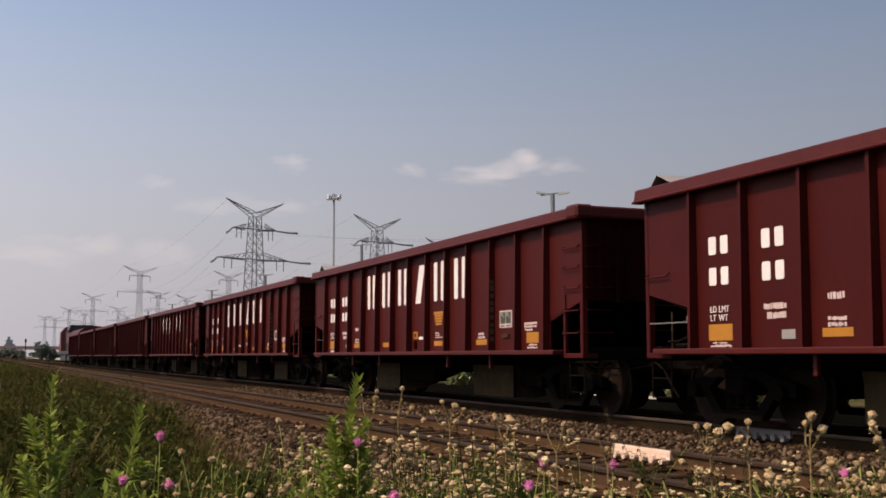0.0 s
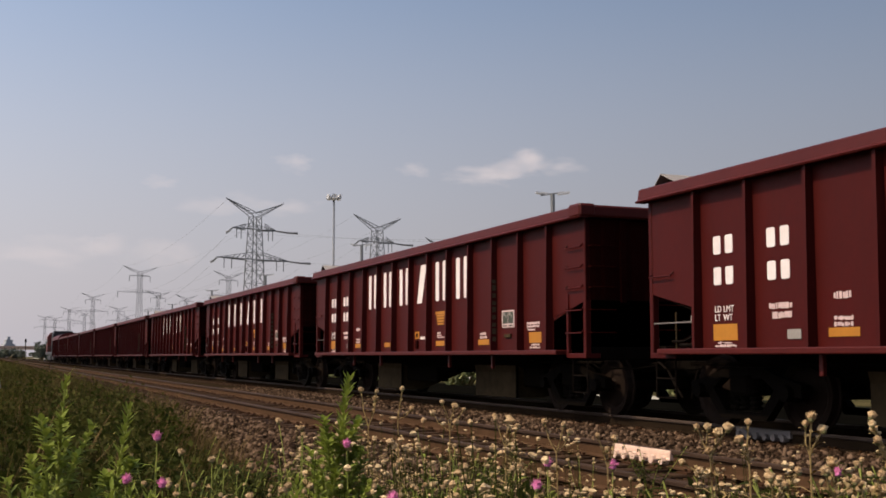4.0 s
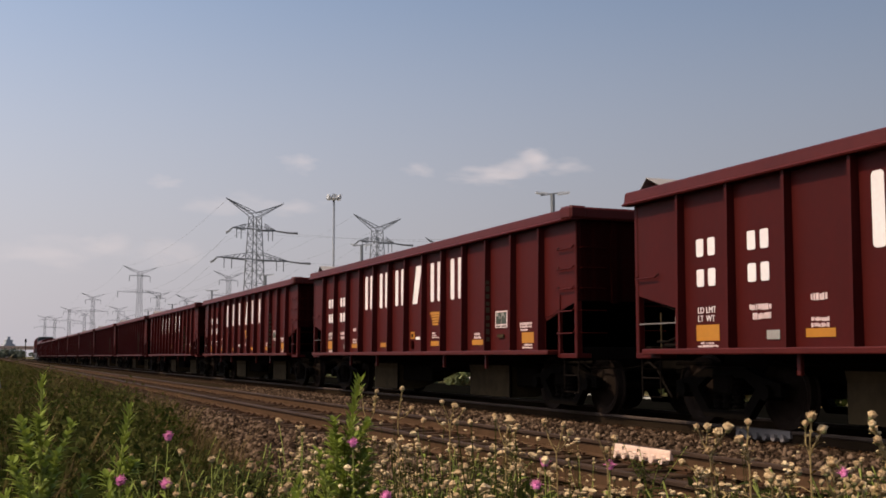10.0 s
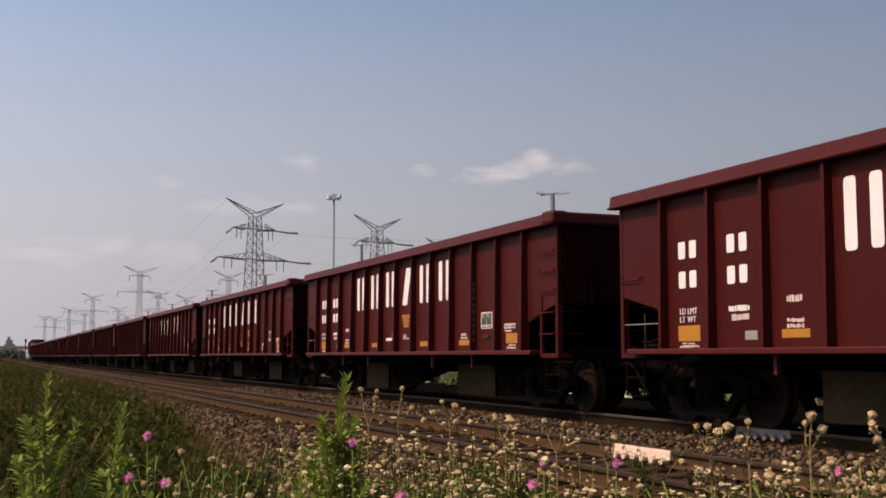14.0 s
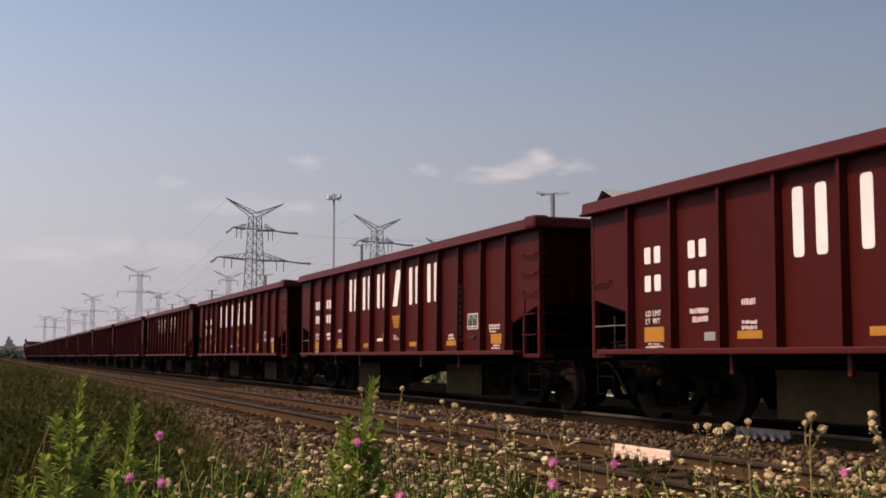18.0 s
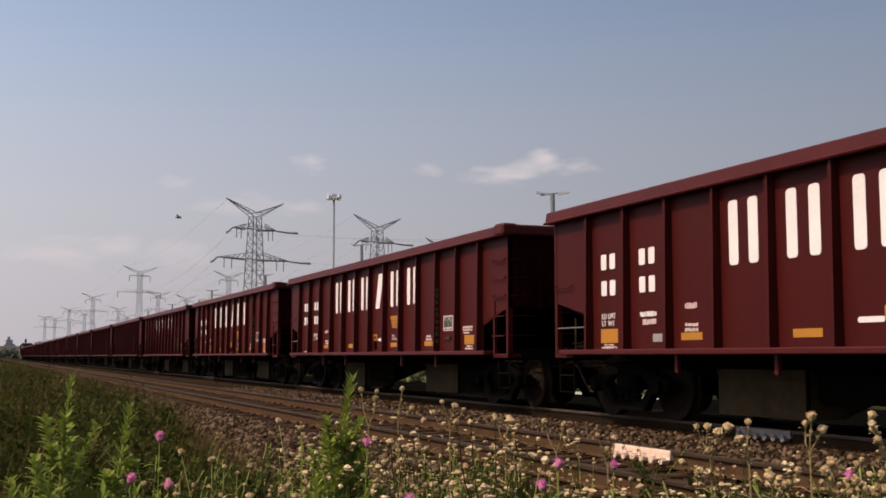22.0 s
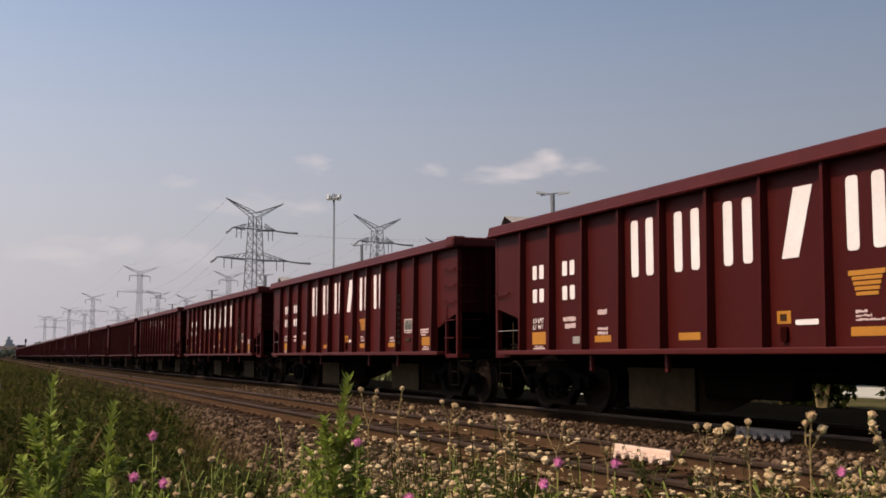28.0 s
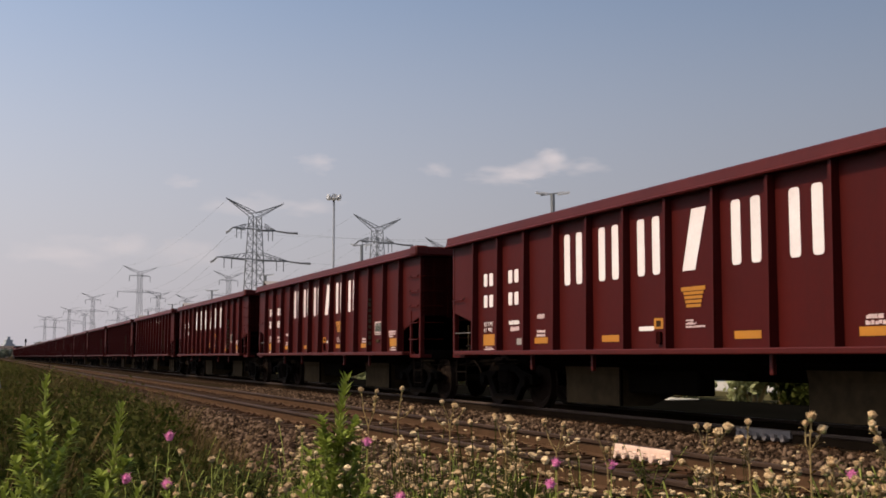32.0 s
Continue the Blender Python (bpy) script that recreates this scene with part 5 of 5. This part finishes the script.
def build_undergrowth(clumps, seed):
    """Broad-leaved weeds crowding the foot of the grass, too thick to tell apart."""
    rng = np.random.default_rng(seed)
    vs, k = [], 0
    for i in range(clumps):
        if i % 3:
            y = 2.8 + 13 * rng.random() ** 1.3
            x = (0.02 + 0.145 * y) - 3.0 * rng.random() ** 1.4
            top = rng.uniform(0.35, 0.62)
        else:
            d, s = rng.uniform(3.2, 8.5), rng.uniform(-0.30, -0.10)
            if i % 2:
                d, s = rng.uniform(2.2, 4.5), rng.uniform(-0.12, 0.44)
            x, y = d * (0.3761 + 0.9266 * s), d * (0.9266 - 0.3761 * s)
            top = rng.uniform(0.2, 0.34) if not i % 2 else 0.92 - d * rng.uniform(0.105, 0.125) - float(np.interp(x, PX, PZ))
        g = float(np.interp(x, PX, PZ))
        v, f = leaf_ball((x, y, g + top * 0.55), (0.2, 0.2, top * 0.5), 110, rng, 0.028)
        vs.append(v)
    v = np.concatenate(vs)
    f = np.arange(len(v)).reshape(-1, 4)
    tagged(new("undergrowth", raw_mesh("undergrowth", v, f, HERB)), "dark green broad-leaved weeds thick under the grass", "undergrowth", kind="stuff")



def build_grass(name, words, count, area, tall, seed, mat, width=0.007, lean=0.25):
    """Curved blades of three faces, scattered in an area given in camera-side slope and depth."""
    rng = np.random.default_rng(seed)
    p = area(rng, count)
    h = rng.uniform(*tall, count)
    h *= 0.78 + 0.3 * np.sin(p[:, 0] * 2.3 + np.sin(p[:, 1] * 1.1) * 2) * np.sin(p[:, 1] * 1.9 + p[:, 0])
    a = rng.uniform(0, 2 * np.pi, count)
    w = width * rng.uniform(0.6, 1.5, count)
    b = rng.uniform(0.03, lean, count) * h
    ca, sa = np.cos(a), np.sin(a)
    v = np.zeros((count, 5, 3))
    for j, (u, k) in enumerate(((0, 1.0), (0, -1.0), (0.55, 0.8), (0.55, -0.8), (1.0, 0))):
        v[:, j, 0] = p[:, 0] + ca * b * u * u * 1.5 - sa * w * k
        v[:, j, 1] = p[:, 1] + sa * b * u * u * 1.5 + ca * w * k
        v[:, j, 2] = p[:, 2] + h * u
    base = np.arange(count)[:, None] * 5
    f = np.concatenate([base + np.array([[0, 1, 3]]), base + np.array([[0, 3, 2]]), base + np.array([[2, 3, 4]])])
    tagged(new(name, raw_mesh(name, v.reshape(-1, 3), f, mat)), words, "grass", kind="stuff")




def verge(rng, n):
    y = 2.6 + 60 * rng.random(n) ** 1.8
    edge = np.where(y < 13, 0.02 + 0.145 * y, 1.92) + 0.22 * np.sin(y * 1.7) * np.sin(y * 0.63)
    x = edge - 6.0 * rng.random(n) ** 1.5
    # tussocks: blades gather about their centres and leave dark gaps between
    centre = rng.integers(0, n // 45, n)
    loose = rng.normal(0, 1, (2, n)) * (0.05 + 0.008 * y[centre])
    alone = rng.random(n) < 0.25
    x, y = np.where(alone, x, x[centre] + loose[0]), np.where(alone, y, y[centre] + loose[1])
    return np.stack([x, y, np.interp(x, PX, PZ)], 1)


def edge_strip(rng, n):
    """Where the meadow thins out on the shoulder of the ballast."""
    y = 4.5 + 22 * rng.random(n) ** 1.4
    edge = np.where(y < 13, 0.02 + 0.145 * y, 1.92) + 0.22 * np.sin(y * 1.7) * np.sin(y * 0.63)
    x = edge + rng.normal(0.15, 0.32, n)
    return np.stack([x, y, np.interp(x, PX, PZ)], 1)


def trodden(rng, n):
    x, y = rng.uniform(-9, 2.2, n), rng.uniform(-9, 2.7, n)
    return np.stack([x, y, np.interp(x, PX, PZ) - 0.02], 1)


def near_patch(rng, n):
    d, s = rng.uniform(1.7, 5.0, n), rng.uniform(-0.45, 0.46, n)
    x, y = d * (0.3761 + 0.9266 * s), d * (0.9266 - 0.3761 * s)
    return np.stack([x, y, np.interp(x, PX, PZ) - 0.05], 1)


def far_field(rng, n):
    y = 40 + 260 * rng.random(n) ** 1.5
    x = rng.uniform(-40, 2.6, n)
    return np.stack([x, y, np.interp(x, PX, PZ)], 1)


def build_meadow_clumps(name, words, count, seed, mat, near, far, leaf, tall):
    """Bushy clumps of leaves at uneven heights across the far part of the verge."""
    rng = np.random.default_rng(seed)
    vs = []
    for i in range(count):
        y = near + (far - near) * rng.random() ** 1.5
        edge = (0.02 + 0.145 * y if y < 13 else 1.92) + 0.2 * math.sin(y * 1.7) * math.sin(y * 0.63)
        x = edge - 0.1 - (1.5 + 0.16 * y) * rng.random() ** 1.2
        top = rng.uniform(*tall)
        v, f = leaf_ball((x, y, float(np.interp(x, PX, PZ)) + top * 0.62), (0.13 + 0.012 * y, 0.13 + 0.012 * y, top * 0.45), 240, rng, leaf * (1 + 0.035 * y))
        vs.append(v)
    v = np.concatenate(vs)
    tagged(new(name, raw_mesh(name, v, np.arange(len(v)).reshape(-1, 4), mat)), words, "undergrowth", kind="stuff")


build_undergrowth(420, 31)
build_meadow_clumps("meadow_herbs", "leafy green herbs among the meadow grass", 150, 61, MEADOW, 4.5, 38, 0.012, (0.40, 0.82))
build_meadow_clumps("dark_herbs", "dark leafy herbs deep in the meadow grass", 200, 63, HERB, 4.0, 30, 0.013, (0.34, 0.70))
build_meadow_clumps("dry_herbs", "brown dried herbs among the meadow grass", 100, 62, BROWNGRASS, 6, 30, 0.008, (0.40, 0.72))
build_grass("verge_grass", "tall green and straw meadow grass beside the track", 95000, verge, (0.26, 0.74), 5, GRASS, 0.0045, 0.6)
build_grass("straw_grass", "thin brown dry grass at the ballast's edge", 9000, edge_strip, (0.15, 0.55), 9, BROWNGRASS, 0.003, 0.7)
build_grass("brown_grass", "brown seeding grass among the green", 16000, verge, (0.35, 0.78), 14, BROWNGRASS, 0.004, 0.5)
build_grass("trodden_grass", "low grass about the viewpoint", 45000, trodden, (0.06, 0.28), 8, GRASS, 0.006, 0.7)
build_grass("near_grass", "short dry grass among the wildflowers", 11000, near_patch, (0.22, 0.6), 6, GRASS, 0.0026, 0.8)
build_grass("near_straw", "brown dry stems among the wildflowers", 11000, near_patch, (0.25, 0.62), 16, BROWNGRASS, 0.0022, 0.9)
build_grass("far_grass", "distant rough meadow grass", 25000, far_field, (0.4, 0.8), 7, GRASS, 0.03)


def build_stones(name, count, x0, x1, y0, y1, seed, size, mat=None):
    rng = np.random.default_rng(seed)
    x = rng.uniform(x0, x1, count)
    y = y0 + (y1 - y0) * rng.random(count) ** 1.6
    z = np.interp(x, [2.5, 3.4, 3.95, 4.2, 4.35, 6.75, 6.9, 8.0, 8.6, 11.7, 12.9], [-0.60, -0.38, -0.25, -0.20, -0.225, -0.225, -0.20, -0.235, -0.200, -0.200, -0.6])
    # the rails and joints stay clear
    keep = np.min([np.abs(x - c - side * GAUGE) for c in (NEAR_X, TRAIN_X) for side in (-1, 1)], axis=0) > 0.10
    x, y, z = x[keep], y[keep], z[keep]
    count = len(x)
    s = size[0] + (size[1] - size[0]) * rng.random(count) ** 1.8
    box = np.array([(a, b, c) for c in (-1, 1) for b in (-1, 1) for a in (-1, 1)], float)
    v = box[None] * s[:, None, None] * rng.uniform(0.35, 1.0, (count, 8, 3)) * 0.8
    q = rng.normal(size=(count, 4))
    q /= np.linalg.norm(q, axis=1)[:, None]
    w, i, j, k = q.T
    R = np.stack([1 - 2 * (j * j + k * k), 2 * (i * j - k * w), 2 * (i * k + j * w), 2 * (i * j + k * w), 1 - 2 * (i * i + k * k), 2 * (j * k - i * w),
                  2 * (i * k - j * w), 2 * (j * k + i * w), 1 - 2 * (i * i + j * j)], 1).reshape(-1, 3, 3)
    v = np.einsum("nij,nkj->nki", R, v) + np.stack([x, y, z + s * 0.25], 1)[:, None]
    quads = np.array([(0, 2, 3, 1), (4, 5, 7, 6), (0, 1, 5, 4), (2, 6, 7, 3), (0, 4, 6, 2), (1, 3, 7, 5)])
    f = (np.arange(count)[:, None, None] * 8 + quads[None]).reshape(-1, 4)
    tagged(new(name, raw_mesh(name, v.reshape(-1, 3), f, mat or STONE)), "loose angular grey and tan ballast stones", "ballast", kind="stuff")


build_stones("ballast_stones", 5000, 2.5, 9.0, -7, 6, 24, (0.02, 0.045))
build_stones("ballast_stones", 19000, 2.5, 4.4, 5, 34, 21, (0.018, 0.062))
build_stones("ballast_stones", 20000, 4.4, 6.9, 5, 40, 22, (0.014, 0.036), RUSTSTONE)
build_stones("ballast_stones", 20000, 6.9, 9.6, 5, 40, 23, (0.015, 0.052))


# ---- small things at the verge ----
def build_marker():
    """A dark post with a pale rounded cap at the edge of the meadow."""
    m = tagged(new("marker_post"), "dark wooden post with a pale rounded cap in tall grass", "post")
    m.matrix_basis = pose(*ray_place(-0.4005, 3.2, 0.03))
    part("shaft", Shape().box(-0.016, 0.016, -0.016, 0.016, -0.1, 0.80, 0.005), UNDER, m)
    part("cap", Shape().tube((0, 0, 0.80), (0, 0, 0.85), 0.026, 0.016, 12), GREYBOX, m)


build_marker()


def build_insect():
    """A small dark flying insect."""
    b = tagged(new("flying_insect"), "small dark flying insect crossing the view", "insect")
    s = Shape()
    for x0, x1, r0, r1 in ((-0.007, -0.002, 0.0012, 0.0026), (-0.002, 0.003, 0.0026, 0.0024), (0.003, 0.006, 0.0024, 0.001)):
        s.tube((x0, 0, 0), (x1, 0, 0), r0, r1, 8)
    part("body", s, INSECT, b)
    for side in (-1, 1):
        w = Shape().rings([[(0.001, side * 0.002, 0.002), (-0.003, side * 0.002, 0.002), (-0.003, side * 0.002, 0.0018), (0.001, side * 0.002, 0.0018)],
                           [(0.000, side * 0.009, 0.005), (-0.004, side * 0.009, 0.005), (-0.004, side * 0.009, 0.0048), (0.000, side * 0.009, 0.0048)]])
        part("wing", w, INSECT, b)
    return b


INSECT_THING = build_insect()


# ---- clouds ----
def build_cloud(side, rise, size, mat, words="thin pale cumulus cloud in hazy sky"):
    d = 3200
    me = Shape().add([(-1, -1, 0), (1, -1, 0), (1, 1, 0), (-1, 1, 0)], [(0, 1, 2, 3)]).mesh("cloud", mat)
    c = tagged(new("cloud", me), words, "cloud", "clouds", kind="stuff")
    x, y, _ = ray_place(side, d)
    c.matrix_basis = look((x, y, EYE[2] + rise * d), EYE)
    c.scale = (size[0] * d, size[1] * d, 1)
    c.visible_shadow = False
    return c, (x, y, EYE[2] + rise * d)


CLOUDS = [build_cloud(s, r, z, CLOUD) for s, r, z in ((0.035, 0.163, (0.075, 0.018)), (0.062, 0.171, (0.058, 0.028)), (0.078, 0.177, (0.034, 0.022)))]
CLOUDS += [build_cloud(s, r, z, WISP) for s, r, z in ((0.105, 0.170, (0.05, 0.018)), (-0.138, 0.175, (0.04, 0.018)), (-0.20, 0.136, (0.08, 0.026)), (-0.145, 0.133, (0.06, 0.018)), (-0.256, 0.092, (0.06, 0.026)),
                                                    (-0.36, 0.093, (0.10, 0.03)), (-0.31, 0.10, (0.06, 0.02)), (-0.257, 0.156, (0.035, 0.014)), (-0.03, 0.168, (0.035, 0.014)))]


# ---- all that moves ----
def advance(t):
    """How far the train has gone down the line, in metres."""
    return 8.5 * (0.994118 * t + 7.2646e-4 * t * t + 7.8e-6 * t ** 3)


def motions():
    times = [i * 2.0 for i in range(17)]
    for k, car in CARS.items():
        walk(car, [(t, pose(TRAIN_X, station(k) + advance(t), 0)) for t in times])
    for loco in LOCOS:
        y = loco.location.y
        walk(loco, [(t, pose(TRAIN_X, y + advance(t), 0)) for t in times])
    # wheels roll on the rails; all of one seat on a truck turn alike
    rolled = {}
    steps = [i / 15 for i in range(481)]
    for thing in list(CARS.values()) + LOCOS:
        for w in thing.children_recursive:
            if not w.name.startswith("wheelset"):
                continue
            seat = (round(w.location.y, 2), round(w.location.z, 2))
            if seat not in rolled:
                x, y, z = w.location
                walk(w, [(t, pose(x, y, z, -math.degrees(advance(t) / 0.4575), 0, 0)) for t in steps])
                rolled[seat] = w
            else:
                w.rotation_mode = "QUATERNION"
                w.animation_data_create()
                w.animation_data.action = rolled[seat].animation_data.action
                w.animation_data.action_slot = rolled[seat].animation_data.action_slot
    for cloud, (x, y, z) in CLOUDS:
        m = look((x, y, z), EYE)
        drift = Vector((0.9266, -0.3761, 0)) * 75
        end = look(Vector((x, y, z)) + drift, EYE)
        walk(cloud, [(0.0, m), (32.0, end)])
    # the insect waits outside the view, darts across and is gone
    def flight(px):
        x, y, _ = ray_place((px - 784) / 1980, 2.4)
        return pose(x, y, EYE[2] + 2.4 * 0.1245 + (313 - px) * -0.00005, 0, 0, -22)
    walk(INSECT_THING, [(0.0, flight(-420)), (21.7, flight(-415)), (22.0, flight(313)), (22.1, flight(553)), (22.6, flight(1750)), (32.0, flight(1800))])
    # gusts bend the three tall weeds: sideways place of a mark on each stem, every half second
    gust_a = (101, 110, 109, 119, 84, 80, 103, 136, 120, 105, 95, 90, 87, 86, 86, 86, 84, 86, 86, 90, 84, 80, 84, 80, 80, 83, 81, 81, 92, 101, 103, 104, 105,
              107, 136, 126, 145, 96, 103, 116, 112, 170, 156, 80, 127, 118, 92, 119, 90, 96, 89, 86, 87, 88, 88, 89, 101, 81, 78, 80, 80, 77, 80, 78, 90)
    gust_b = (239, 222, 225, 217, 190, 201, 224, 228, 220, 210, 204, 199, 202, 198, 191, 194, 191, 194, 194, 205, 221, 188, 188, 185, 181, 190, 190, 194, 211, 227, 224, 221, 219,
              217, 259, 231, 231, 213, 237, 233, 234, 273, 237, 202, 221, 207, 208, 208, 199, 201, 196, 187, 190, 194, 198, 203, 196, 185, 182, 178, 175, 178, 182, 186, 208)
    gust_c = (634, 630, 628, 612, 595, 602, 613, 618, 619, 618, 617, 617, 623, 614, 619, 612, 620, 617, 622, 622, 637, 631, 626, 628, 600, 625, 616, 625, 614, 623, 627, 630, 630,
              631, 651, 638, 663, 612, 637, 605, 639, 640, 640, 609, 623, 628, 608, 625, 617, 611, 619, 603, 603, 603, 603, 603, 617, 608, 608, 602, 603, 600, 600, 616, 614)
    for w, gust, foot, lever in zip(WEEDS, (gust_a, gust_b, gust_c), (86, 161, 546), (537, 523, 616)):
        m = w.matrix_basis.copy()
        walk(w, [(j * 0.5, Matrix.Translation(m.translation) @ Matrix.Rotation(math.atan((g - foot) / lever), 4, Vector((0.3761, 0.9266, 0)))) for j, g in enumerate(gust)])
    # a light wind rocks the others and the thistles
    for i, w in enumerate(WEEDS[3:] + THISTLES):
        m = w.matrix_basis.copy()
        rows = []
        for j in range(33):
            lean = 1.6 * math.sin(j * 1.9 + i) + 1.0 * math.sin(j * 0.83 + 2 * i)
            rows.append((float(j), m @ pose(0, 0, 0, 0.4 * lean, lean, 0)))
        walk(w, rows)


motions()
